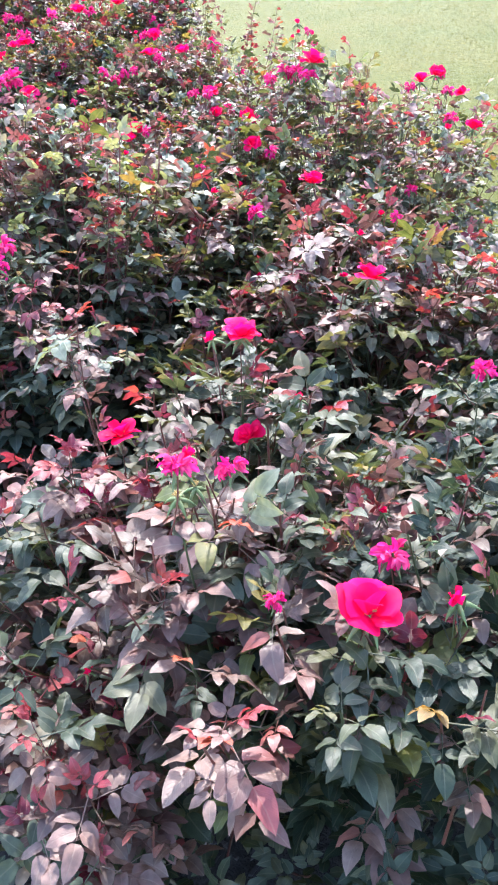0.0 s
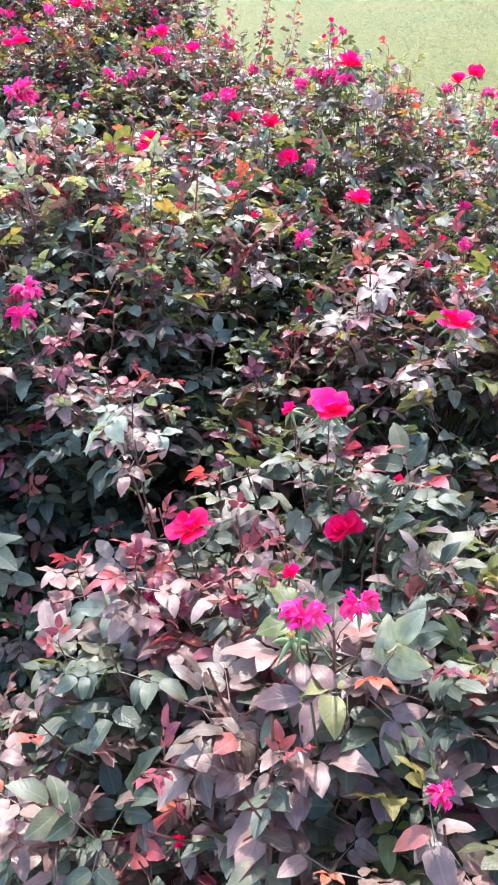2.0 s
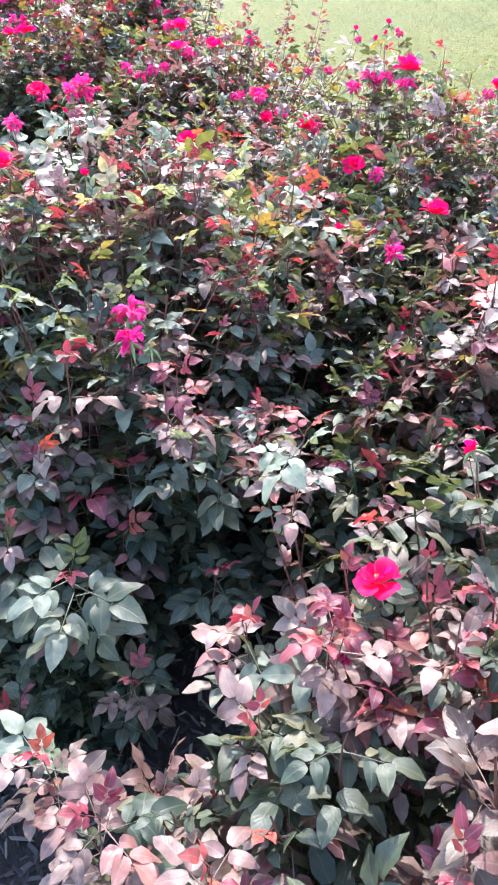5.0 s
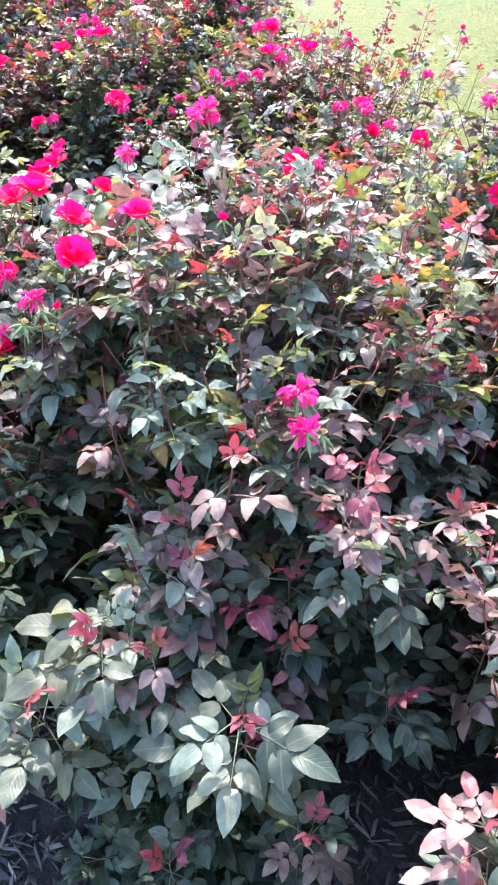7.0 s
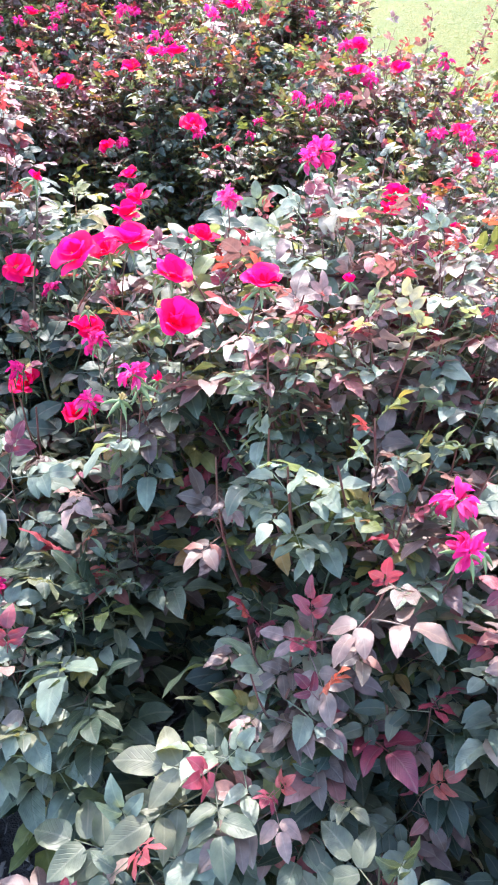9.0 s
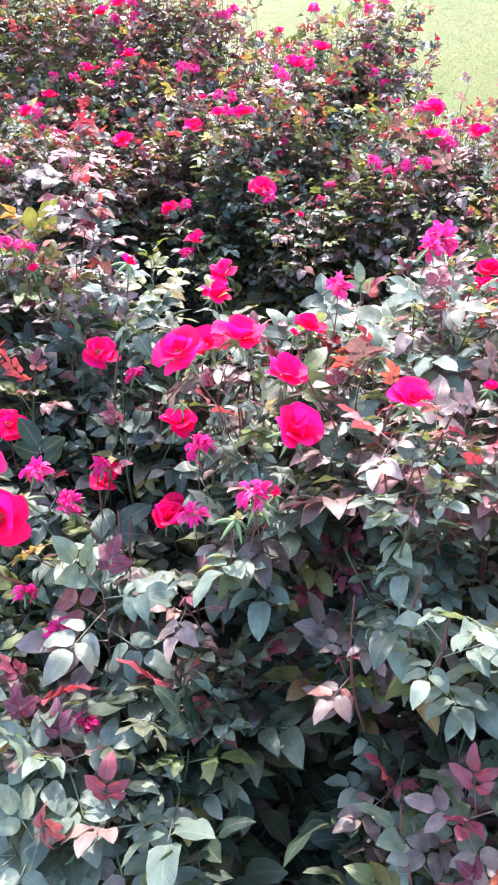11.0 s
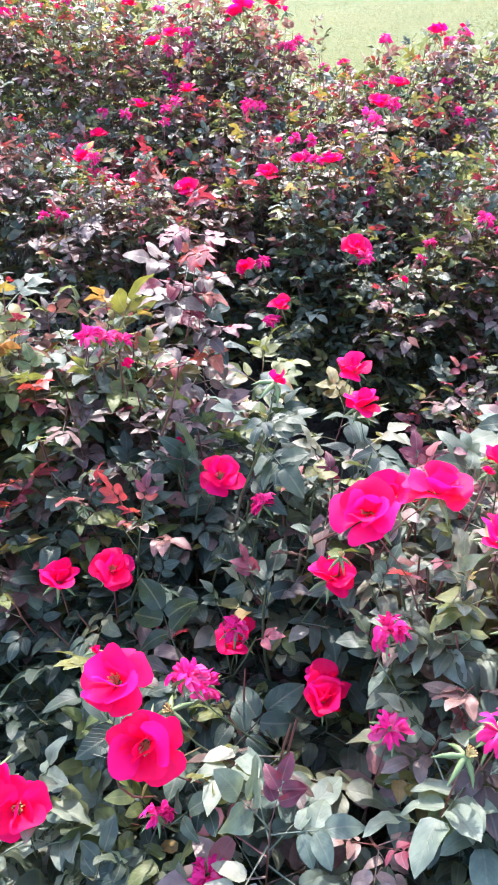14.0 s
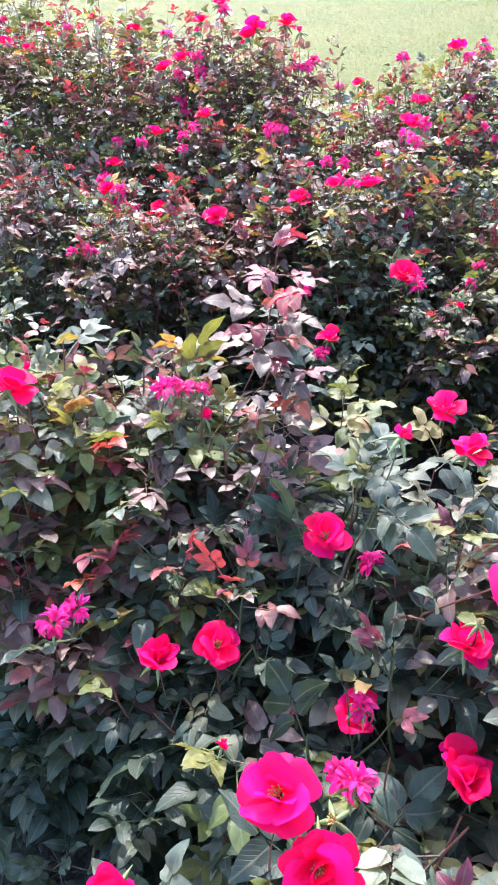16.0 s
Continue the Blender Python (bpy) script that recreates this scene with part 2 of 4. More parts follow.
def leaflet(length, width, fold, droop, twist, wave, stations=7):
    """One ovate leaflet along +y from the origin, face up, round at its base and pointed at its tip: verts (n, 3), triangles, uv."""
    vs, uv = [(0, 0, 0)], [(0.5, 0)]
    for i, s in enumerate(STATIONS[stations]):
        w = width * 0.5 * s ** 0.5 * (1 - s) ** 0.72 / 0.438
        z = -droop * length * s * s + 0.05 * length * math.sin(math.pi * s)
        tilt = 2 * twist * s
        x0 = twist * length * s * s
        ripple = 0.20 * math.sin(9 * s + wave)
        vs += [(x0 - w, length * (s - 0.03), z + (fold + tilt + ripple) * w), (x0, length * s, z), (x0 + w, length * (s - 0.03), z + (fold * 0.8 - tilt - ripple) * w)]
        uv += [(0.5 - w / width, s), (0.5, s), (0.5 + w / width, s)]
    vs.append((twist * length, length, -droop * length * 1.05))
    uv.append((0.5, 1))
    tri = [(0, 2, 1), (0, 3, 2)]
    for i in range(stations - 2):
        a, b = 1 + 3 * i, 4 + 3 * i
        tri += [(a, a + 1, b + 1), (a, b + 1, b), (a + 1, a + 2, b + 2), (a + 1, b + 2, b + 1)]
    a, e = 1 + 3 * (stations - 2), len(vs) - 1
    tri += [(a, a + 1, e), (a + 1, a + 2, e)]
    return np.array(vs), np.array(tri), np.array(uv)


def compound_leaf(rng, pairs=2, size=1.0, stations=7):
    """A rose leaf: an arching stalk, one leaflet at its end and pairs along it. About 0.13 m long at size 1."""
    L = (0.034 + 0.021 * pairs) * size
    vs, fs, us, n = [], [], [], 0
    droop = rng.uniform(0.0, 0.32)
    def on_stalk(s):
        return np.array([0, L * s * (1 - 0.1 * droop * s), -droop * L * 0.5 * s * s])
    spots = [(1.0, 0.0, 1.0)]
    for p in range(pairs):
        s = 1 - (p + 0.62) / (pairs + 0.62) * 0.74
        for side in (-1, 1):
            spots.append((s + rng.uniform(-0.03, 0.03), side * rng.uniform(50, 76), rng.uniform(0.86, 0.96) - 0.12 * p))
    for s, turn, k in spots:
        ll = rng.uniform(0.050, 0.060) * size * k
        v, t, u = leaflet(ll, ll * rng.uniform(0.52, 0.68), rng.uniform(0.0, 0.40), rng.uniform(0.02, 0.42), rng.uniform(-0.15, 0.15), rng.uniform(0, 6), stations)
        tip = -droop * 40 * s + rng.uniform(-10, 12)
        m = Euler((radians(tip), radians(rng.uniform(-14, 14)), radians(turn + rng.uniform(-8, 8)))).to_matrix()
        v = v @ np.array(m).T + on_stalk(s) + np.array(m) @ np.array([0, 0.004 * size, 0])
        vs.append(v), fs.append(t + n), us.append(u)
        n += len(v)
    if stations < 5:
        return np.concatenate(vs), np.concatenate(fs), np.concatenate(us)
    # stalk: a thin three-sided sliver
    path = np.array([on_stalk(s) for s in (0, 0.5, 1.0)])[None]
    v, q = tubes(path, np.array([[0.0016, 0.0012, 0.0008]]) * size, 3)
    t = np.concatenate([q[:, [0, 1, 2]], q[:, [0, 2, 3]]])
    vs.append(v), fs.append(t + n), us.append(np.full((len(v), 2), 0.5))
    return np.concatenate(vs), np.concatenate(fs), np.concatenate(us)


leaf_rng = random.Random(5)
LEAVES = [compound_leaf(leaf_rng, pairs=(1, 2, 2, 2)[i % 4], stations=7) for i in range(14)]
leaf_rng = random.Random(6)
FAR_LEAVES = [compound_leaf(leaf_rng, pairs=(1, 2, 2, 2)[i % 4], stations=4) for i in range(8)]
leaf_rng = random.Random(5)
MID_LEAVES = [compound_leaf(leaf_rng, pairs=(1, 2, 2, 2)[i % 4], stations=5) for i in range(14)]
LEAF_MESHES = [[mesh_from("leaf", v, f, [LEAF_SOLO[k]], None, u) for v, f, u in LEAVES] for k in range(7)]


def axes_from(out, up):
    """Rotation matrices (n, 3, 3) whose columns are right, along (out) and face (up)."""
    y = out / (np.linalg.norm(out, axis=1, keepdims=True) + 1e-9)
    z = up - (up * y).sum(1, keepdims=True) * y
    z /= np.linalg.norm(z, axis=1, keepdims=True) + 1e-9
    return np.stack([np.cross(y, z), y, z], -1)


# ---- roses ----
def petal(rng, length, width, cup, curl, notch=0.0, ragged=0.0, nu=9, nv=7):
    """A broad fan-shaped petal along +y, cupped upward, its rim rounded, a little lobed and curled outward: verts, quads, uv."""
    vs, uv, wave = [], [], rng.random() * 6.28
    skew, lobes, half = rng.uniform(-0.15, 0.15), rng.uniform(2.2, 3.6), 0.62 * width / length
    for j in range(nv):
        s = 1 - (1 - j / (nv - 1)) ** 1.4
        for i in range(nu):
            u = 2 * i / (nu - 1) - 1
            rim = 1 - 0.20 * abs(u) ** 3.5 + (0.030 + 0.12 * ragged) * math.sin(lobes * u + wave) - notch * 0.16 * max(0, 1 - abs(u + skew) * 1.7)
            r, a = length * s * (1 + (rim - 1) * s * s), u * half * (1 + 0.25 * (1 - s))
            z = cup * length * s ** 1.6 - curl * length * max(0, s - 0.5) ** 2 * 2.2
            z += 0.20 * width * u * u * (1 - 0.6 * s) * s + (0.06 + 0.16 * ragged) * length * s * s * math.sin((3.0 + 2 * ragged) * u + 3 * s + wave)
            vs.append((r * math.sin(a), r * math.cos(a), z))
            uv.append(((u + 1) / 2, s))
    q = [(j * nu + i, j * nu + i + 1, (j + 1) * nu + i + 1, (j + 1) * nu + i) for j in range(nv - 1) for i in range(nu - 1)]
    return np.array(vs), np.array(q), np.array(uv)


petal_rng = random.Random(9)
def petal_set(mat, kinds):
    return [[mesh_from("petal", v, q, [mat], None, u) for v, q, u in (petal(petal_rng, *k) for _ in range(4))] for k in kinds]
OPEN = [(0.040, 0.047, 0.22, 0.36, 0.35, 0.15), (0.034, 0.038, 0.42, 0.24, 0.30, 0.15), (0.026, 0.024, 0.8, 0.0, 0.0), (0.026, 0.016, 0.30, 0.9, 0.5, 1.0)]
RED_PETALS, OLD_PETALS = petal_set(PETAL_RED, OPEN), petal_set(PETAL_OLD, OPEN)


def bloom_core(stamens):
    """Receptacle, sepals and a tuft of stamens."""
    rng = random.Random(3)
    paths, radii = [], []
    paths.append([(0, 0, -0.014), (0, 0, -0.009), (0, 0, -0.003), (0, 0, 0.002)])
    radii.append([0.002, 0.005, 0.0058, 0.003])
    for i in range(5):
        a = i * 2 * math.pi / 5
        c, s = math.cos(a), math.sin(a)
        paths.append([(0.003 * c, 0.003 * s, -0.003), (0.012 * c, 0.012 * s, -0.008), (0.02 * c, 0.02 * s, -0.015), (0.027 * c, 0.027 * s, -0.024)])
        radii.append([0.003, 0.0036, 0.0022, 0.0004])
    v, q = tubes(np.array(paths), np.array(radii), 5)
    mats = np.zeros(len(q))
    if stamens:
        p2, r2 = [], []
        for i in range(22):
            a, t = rng.random() * 6.283, rng.uniform(0.1, 0.7)
            d = np.array([math.cos(a) * math.sin(t), math.sin(a) * math.sin(t), math.cos(t)])
            p2.append([d * 0.002, d * 0.007, d * 0.011, d * 0.013])
            r2.append([0.0004, 0.0004, 0.0012, 0.0008])
        v2, q2 = tubes(np.array(p2), np.array(r2), 4)
        q = np.concatenate([q, q2 + len(v)])
        v = np.concatenate([v, v2])
        mats = np.r_[mats, np.ones(len(q2))]
    return mesh_from("calyx", v, q, [SEPAL, STAMEN], mats)


CORE = bloom_core(True)
CORE_PLAIN = bloom_core(False)


def bloom(bush, at, size, kind, rng, tilt_to=None):
    """kind: open, cupped, old (ragged, faded) or bud."""
    petals = OLD_PETALS if kind == "old" else RED_PETALS
    lean = rng.uniform(0, 34)
    az = rng.uniform(0, 360)
    if tilt_to is not None:
        az, lean = tilt_to
    m = Matrix.Translation(at) @ Euler((0, 0, radians(az))).to_matrix().to_4x4() @ Euler((radians(lean), 0, 0)).to_matrix().to_4x4() @ Matrix.Scale(size * 0.93, 4)
    label = {"open": "open hot-pink rose bloom", "cupped": "cupped hot-pink rose bloom", "old": "ragged faded magenta rose bloom", "bud": "closed crimson rosebud", "spent": "spent rose with straw-coloured sepals"}[kind]
    core = part({"bud": "rosebud", "spent": "spent_bloom"}.get(kind, "bloom"), CORE if kind in ("open", "spent") else CORE_PLAIN, bush, label, m=m)
    rings = {"open": [(0, 5, 74), (0, 4, 48), (1, 2, 26)], "cupped": [(0, 5, 58), (0, 3, 34), (1, 3, 12)],
             "old": [(3, 8, 94), (3, 7, 62), (3, 5, 30)], "bud": [(1, 3, 4), (2, 3, -4)], "spent": []}[kind]
    for r, (which, count, open_by) in enumerate(rings):
        for i in range(count):
            if kind == "old" and rng.random() < 0.1:
                continue
            wild = 46 if kind == "old" else 17
            turn = 360 / count * i + 25 * r + rng.uniform(-wild, wild)
            e = Euler((radians(90 - open_by + rng.uniform(-wild, wild)), radians(rng.uniform(-wild, wild)), 0)).to_matrix().to_4x4()
            k = rng.uniform(0.74, 1.04) * (0.98 if kind == "old" else 1) * (0.7 if kind == "bud" else 1)
            part("petal", rng.choice(petals[which]), core, m=Euler((0, 0, radians(turn))).to_matrix().to_4x4() @ Matrix.Translation((0, 0.003, 0)) @ e @ Matrix.Scale(k, 4))
    return core


OPEN_SIDE = np.array([-0.05, -0.78, 0.62])
OPEN_SIDE /= np.linalg.norm(OPEN_SIDE)


def rose_bush(x, y, radius, height, shoots, seed, bronze=0.4, olive=0.1, blooms=(), solo=120, leafy=10, label="", towers=(), far=False, buds=3, nod=0.0, pale=0.0, mature_shaded=0.0, big=1.0, drop=0.0):
    """One shrub rose: canes from the crown, leafy shoots up to a domed, uneven top, and the blooms at their places
    (x, y, z, size, kind) in the world."""
    rng, prng = np.random.default_rng(seed), random.Random(seed)
    bush = tagged(new("rose_bush"), label, "rose bush", "rose bushes in the bed")
    bush.location = (x, y, 0)
    # shoot tips over a dome
    n = shoots
    rad = np.sqrt(rng.random(n)) * 1.0
    az = rng.random(n) * 2 * np.pi
    lump = 1 + 0.14 * np.sin(3 * az + seed) + 0.08 * np.sin(5 * az + 2 * seed)
    rr = rad * radius * lump
    skirt = rng.random(n)
    top = height * (1 - 0.30 * rad ** 3) + rng.normal(0, 0.05, n) + np.where(rng.random(n) < 0.10, rng.uniform(0.04, 0.12, n), 0)
    # the leafy top sinks to where the blooms stand on it
    at = np.stack([rr * np.cos(az) + x, rr * np.sin(az) + y], 1)
    w = np.exp(-((at[:, None] - ALL_BLOOMS[None, :, :2]) ** 2).sum(2) / 0.13 ** 2)
    level = (w * ALL_BLOOMS[None, :, 2]).sum(1) / (w.sum(1) + 1e-9) - (0.0 if far else 0.02) - drop * np.clip((rad - 0.55) / 0.3, 0, 1)
    m_ = np.clip(w.sum(1), 0, 1)
    top = np.minimum(top * (1 - m_) + (level + rng.normal(0, 0.03, n)) * m_, height * rng.uniform(1.0, 1.24, n))
    tz = np.where((rad > 0.72) & (skirt < 0.6), height * rng.uniform(0.25, 0.8, n), top)
    tips = np.stack([rr * np.cos(az), rr * np.sin(az), tz], 1)
    own = [np.array([bx - x, by - y, bz]) for bx, by, bz, *_ in blooms]
    tall = [np.array([tx - x, ty - y, tzz]) for tx, ty, tzz, *_ in towers]
    if own:
        tips = np.concatenate([tips, np.array(own) - np.array([0, 0, 0.014])])
    if tall:
        tips = np.concatenate([tips, np.array(tall)])
    n2 = len(tips)
    flower = np.zeros(n2, bool)
    flower[n:n + len(own)] = True
    is_tower = np.zeros(n2, bool)
    is_tower[n + len(own):] = True
    # each shoot leaves the clump of canes well below its tip and bends upward
    length = np.where(is_tower, 0.34, np.where(flower, 0.20, rng.uniform(0.2, 0.34, n2) * (1.4 if far else 1.0)))
    length = np.minimum(length, np.maximum(0.12, tips[:, 2] * 0.7))
    outward = np.stack([tips[:, 0], tips[:, 1], 0 * az[:1].repeat(n2)], 1) / (radius + 1e-6)
    lean = outward * rng.uniform(0.2, 0.8, (n2, 1)) + rng.normal(0, 0.16, (n2, 3))
    lean[is_tower] *= 0.35
    lean[flower] *= 0.8
    way = lean + np.array([0, 0, 1.0])
    way[:, 2] -= np.where(tips[:, 2] < height * 0.6, 0.5, 0)
    way /= np.linalg.norm(way, axis=1, keepdims=True)
    start = tips - way * length[:, None] - outward * (0.06 * length)[:, None]
    mid = (start + tips) / 2 + outward * (0.035 * length / 0.25)[:, None] + rng.normal(0, 1, (n2, 3)) * np.where(flower, 0.022, 0.009)[:, None]
    ts = np.linspace(0, 1, 6)[None, :, None]
    curve = (1 - ts) ** 2 * start[:, None] + 2 * ts * (1 - ts) * mid[:, None] + ts ** 2 * tips[:, None]
    rad0 = np.linspace(0.0030, 0.0013, 6)[None] * rng.uniform(0.8, 1.25, (n2, 1)) * np.where(flower | is_tower | far, 0.55, 0.9)[:, None]
    # wood: from each shoot's start down to the crown
    crown = np.stack([rng.normal(0, 0.05, n2), rng.normal(0, 0.05, n2), np.full(n2, -0.02)], 1)
    knee = crown * 0.4 + start * 0.6 + np.array([0, 0, -0.05])
    low = (1 - ts) ** 2 * crown[:, None] + 2 * ts * (1 - ts) * knee[:, None] + ts ** 2 * start[:, None]
    red = (rng.random(n2) < bronze + 0.15) | is_tower
    # leaves along each shoot
    rosette = np.zeros(n2, bool)
    for i, row in enumerate(towers):
        rosette[n + len(own) + i] = len(row) > 3
    per = np.where(rosette, 13, np.where(is_tower, leafy + 16, leafy))
    which = np.repeat(np.arange(n2), per)
    k = np.concatenate([np.arange(p) for p in per])
    s = np.clip(1 - (k + 0.15) / (per[which]) * np.where(flower[which], 0.85, 1.0) - np.where(flower[which], 0.12, 0.0) + rng.normal(0, 0.02, len(k)), 0, 1)
    ros = rosette[which]
    s[ros] = 1 - k[ros] / per[which][ros] * 0.5
    s1 = s[:, None]
    pos = (1 - s1) ** 2 * start[which] + 2 * s1 * (1 - s1) * mid[which] + s1 ** 2 * tips[which]
    ang = k * 2.4 + rng.random(n2)[which] * 6.28
    side = np.stack([np.cos(ang), np.sin(ang), np.zeros_like(ang)], 1) + 0.35 * outward[which]
    age = 1 - s                      # 0 at the tip
    rise = np.where(age < 0.15, rng.uniform(0.6, 1.6, len(s)), rng.uniform(-0.05, 0.55, len(s)))
    out = side + np.stack([0 * rise, 0 * rise, rise], 1)
    rise[is_tower[which]] = rng.uniform(0.3, 1.3, is_tower[which].sum())
    rise[ros] = np.where(age[ros] < 0.06, rng.uniform(0.8, 2.0, ros.sum()), rng.uniform(-0.1, 0.35, ros.sum()))
    out = side + np.stack([0 * rise, 0 * rise, rise], 1)
    # blades turn their faces to the light; those on the flanks face outward
    high = np.clip((tips[which, 2] / height - 0.55) / 0.25, 0, 1)[:, None]
    to_sun = np.array([sun_dir.x, sun_dir.y, 0]) / math.hypot(sun_dir.x, sun_dir.y)
    up = np.array([0, 0, 1.0]) + rng.normal(0, 0.24, (len(s), 3)) + ((0.28 if far else 0.56) * high + 0.12 - 0.25 * nod * high) * to_sun + (1 - high) * 0.30 * outward[which]
    facing = np.array([row[3:] in (("g",), ("s",)) for row in towers] or [False])[np.clip(which - n - len(own), 0, max(0, len(towers) - 1))] & ros
    up[ros] = np.array([0.0, 0.12, 1.0]) + rng.normal(0, 0.28, (ros.sum(), 3))
    up[facing] = np.array([-0.1, -0.25, 1.0]) + rng.normal(0, 0.16, (facing.sum(), 3))
    rot = axes_from(out, up)
    size = np.where(age < 0.12, rng.uniform(0.36, 0.6, len(s)), 0.46 + 0.48 * rng.random(len(s)) ** 1.3) * (0.84 if far else 1.0)
    size[is_tower[which] & ~ros] *= 0.6
    size[ros] = np.where(age[ros] < 0.06, rng.uniform(0.4, 0.6, ros.sum()), rng.uniform(0.50, 0.80, ros.sum()))
    # colour: bronze young tips, green below, some olive
    young = (rng.random(n2) < bronze) & ((tips[:, 2] > 0.72 * height) | (rng.random(n2) < 0.12))
    young[flower] &= mature_shaded < 0.4
    tone = np.zeros(len(s), int)
    tone[young[which] & (age < rng.uniform(0.35, 0.95, len(s)))] = 1
    tone[(tone == 1) & (rng.random(n2) < 0.3)[which]] = 6
    tone[young[which] & (age < 0.2) & (rng.random(len(s)) < 0.06)] = 2
    tone[young[which] & (age < 0.16) & (rng.random(len(s)) < 0.55)] = 2
    # Pale on crowns and low bushes: lit tops painted lighter than recessed flanks.
    tone[(tone == 0) & ((rng.random(n2) < pale) & ((tips[:, 2] > 0.7 * height) | (height < 0.5)))[which]] = 4
    # Darkened share: older leaves, and shade put into the leaf colour.
    tone[(tone == 0) & (rng.random(len(s)) < mature_shaded)] = 5
    yellow = rng.random(n2) < olive
    tone[yellow[which] & (tone < 2) & (rng.random(len(s)) < 0.55)] = 3
    tone[(rng.random(len(s)) < 0.004)] = 2
    tone[is_tower[which]] = rng.choice([1, 1, 2, 2, 2, 0], is_tower[which].sum())
    for i, row in enumerate(towers):
        mine = which == n + len(own) + i
        if len(row) > 3:
            # s and d are g and c darkened: shade painted into the low shoots.
            tone[mine] = rng.choice({"g": [4, 4, 4, 4, 6], "s": [0, 0, 4], "p": [6, 6, 1, 1, 4, 0], "c": [2, 6, 1, 1], "o": [3, 3, 3, 3], "m": [1, 1, 1, 2, 5, 5], "d": [1, 5, 5, 0]}[row[3]], mine.sum())
            tone[mine & (age < {"g": 0.025, "s": 0.025, "p": 0.07, "c": 0.16, "o": 0.0, "m": 0.25, "d": 0.05}[row[3]])] = 2
    size *= np.where(ros, 0.5 + 0.5 * big, 1 + (big - 1) * 2 * rng.random(len(s)))
    size[tone == 2] *= 0.8
    size[facing] *= 1.3
    keep = pos[:, 2] > 0.05
    keep &= ~((age > 0.62) & (np.append(rad, np.zeros(n2 - n))[which] < (0.3 if far else 0.7)) & (rng.random(len(s)) < 0.6))
    if drop:
        keep &= ~(flower[which] & (age < 0.6) & (rng.random(len(s)) < 0.65))
    # each bloom stands free: no leaf over it or before it on the open side of the bed
    gap = pos[:, None] + out[:, None] / np.linalg.norm(out, axis=1)[:, None, None] * 0.05 * big + np.array([x, y, 0]) - ALL_BLOOMS[None, :, :3]
    t_open = np.clip(gap @ OPEN_SIDE, 0, 0.12 if far else 0.26)
    away = np.linalg.norm(gap - t_open[..., None] * OPEN_SIDE, axis=2)
    keep &= is_tower[which] | ~((away < (0.045 if far else 0.056 + 0.012 * big) * ALL_BLOOMS[None, :, 3]) & (gap @ OPEN_SIDE > -0.01)).any(1)
    # strong young shoots stand free of the older leaves round them
    gap = pos[:, None] + np.array([x, y, 0]) - ROSETTES[None]
    along = gap @ OPEN_SIDE
    away = np.linalg.norm(gap - np.clip(along, 0, 0.24)[..., None] * OPEN_SIDE, axis=2)
    keep &= ros | ~((away < 0.068) & (along > -0.02)).any(1)
    # wood, without the shoots that have hardly a leaf
    leaves = np.bincount(which, weights=keep, minlength=n2) / per
    alive = np.nonzero(flower | (leaves > 0.4))[0]
    keep &= np.isin(which, alive)
    v1, q1 = tubes(curve[alive], rad0[alive], 4)
    low_r = np.linspace(0.0055, 0.003, 6)[None].repeat(n2, 0)
    canes = rng.permutation(alive)[:9]
    rest = np.union1d(np.setdiff1d(alive, canes)[::3], alive[is_tower[alive]])
    v2, q2 = tubes(low[rest], low_r[rest] * 0.8, 4)
    fm = np.repeat(np.where(red[alive], 0, 1), 5 * 4)
    part("stem_tangle", mesh_from("stem_tangle", np.concatenate([v1, v2]), np.concatenate([q1, q2 + len(v1)]), [STEM_RED, STEM_GREEN, CANE],
                            np.r_[fm, np.full(len(q2), 2)]), bush, "thin red and green leafy stems", "stuff")
    for i in canes:
        v, q = tubes(low[i:i + 1], np.linspace(0.009, 0.005, 6)[None], 6)
        part("cane", mesh_from("cane", v, q, [CANE]), bush, "brown woody cane")
    pick = rng.integers(0, len(MID_LEAVES), len(s))
    plain = np.full(len(s), far) | (age > 0.5) | (pos[:, 2] < 0.5 * height)
    pick[plain] %= len(FAR_LEAVES)
    # leaves that can be told apart: highest, toward the walk
    score = pos[:, 2] - 0.35 * ((pos[:, 0] + x) * 0.75 + (pos[:, 1] + y) * 0.66) + rng.normal(0, 0.08, len(s))
    score[~keep] = -99
    single = np.zeros(len(s), bool)
    single[np.argsort(-score)[:solo]] = True
    for i in np.nonzero(single)[0]:
        r = rot[i] * size[i]
        m = Matrix(((*r[0], pos[i, 0]), (*r[1], pos[i, 1]), (*r[2], pos[i, 2]), (0, 0, 0, 1)))
        part("leaf", LEAF_MESHES[tone[i]][pick[i]], bush, m=m)
    vs, fs, us, ms, base = [], [], [], [], 0
    for j, (v, f, u) in list(enumerate(MID_LEAVES)) + list(enumerate(FAR_LEAVES, 100)):
        idx = np.nonzero(keep & ~single & (pick + 100 * plain == j))[0]
        if not len(idx):
            continue
        w = np.einsum("nij,vj->nvi", rot[idx] * size[idx, None, None], v) + pos[idx, None]
        vs.append(w.reshape(-1, 3))
        fs.append((f[None] + (np.arange(len(idx)) * len(v))[:, None, None]).reshape(-1, 3) + base)
        us.append(np.tile(u, (len(idx), 1)))
        ms.append(np.repeat(tone[idx], len(f)))
        base += len(idx) * len(v)
    part("foliage", mesh_from("foliage", np.concatenate(vs), np.concatenate(fs), LEAF_MATS, np.concatenate(ms), np.concatenate(us)), bush,
         "dense glossy green and bronze rose leaves", "stuff")
    for bx, by, bz, size_, kind, *aim in blooms:
        bloom(bush, (bx - x, by - y, bz), size_, kind, prng, aim[0] if aim else None)
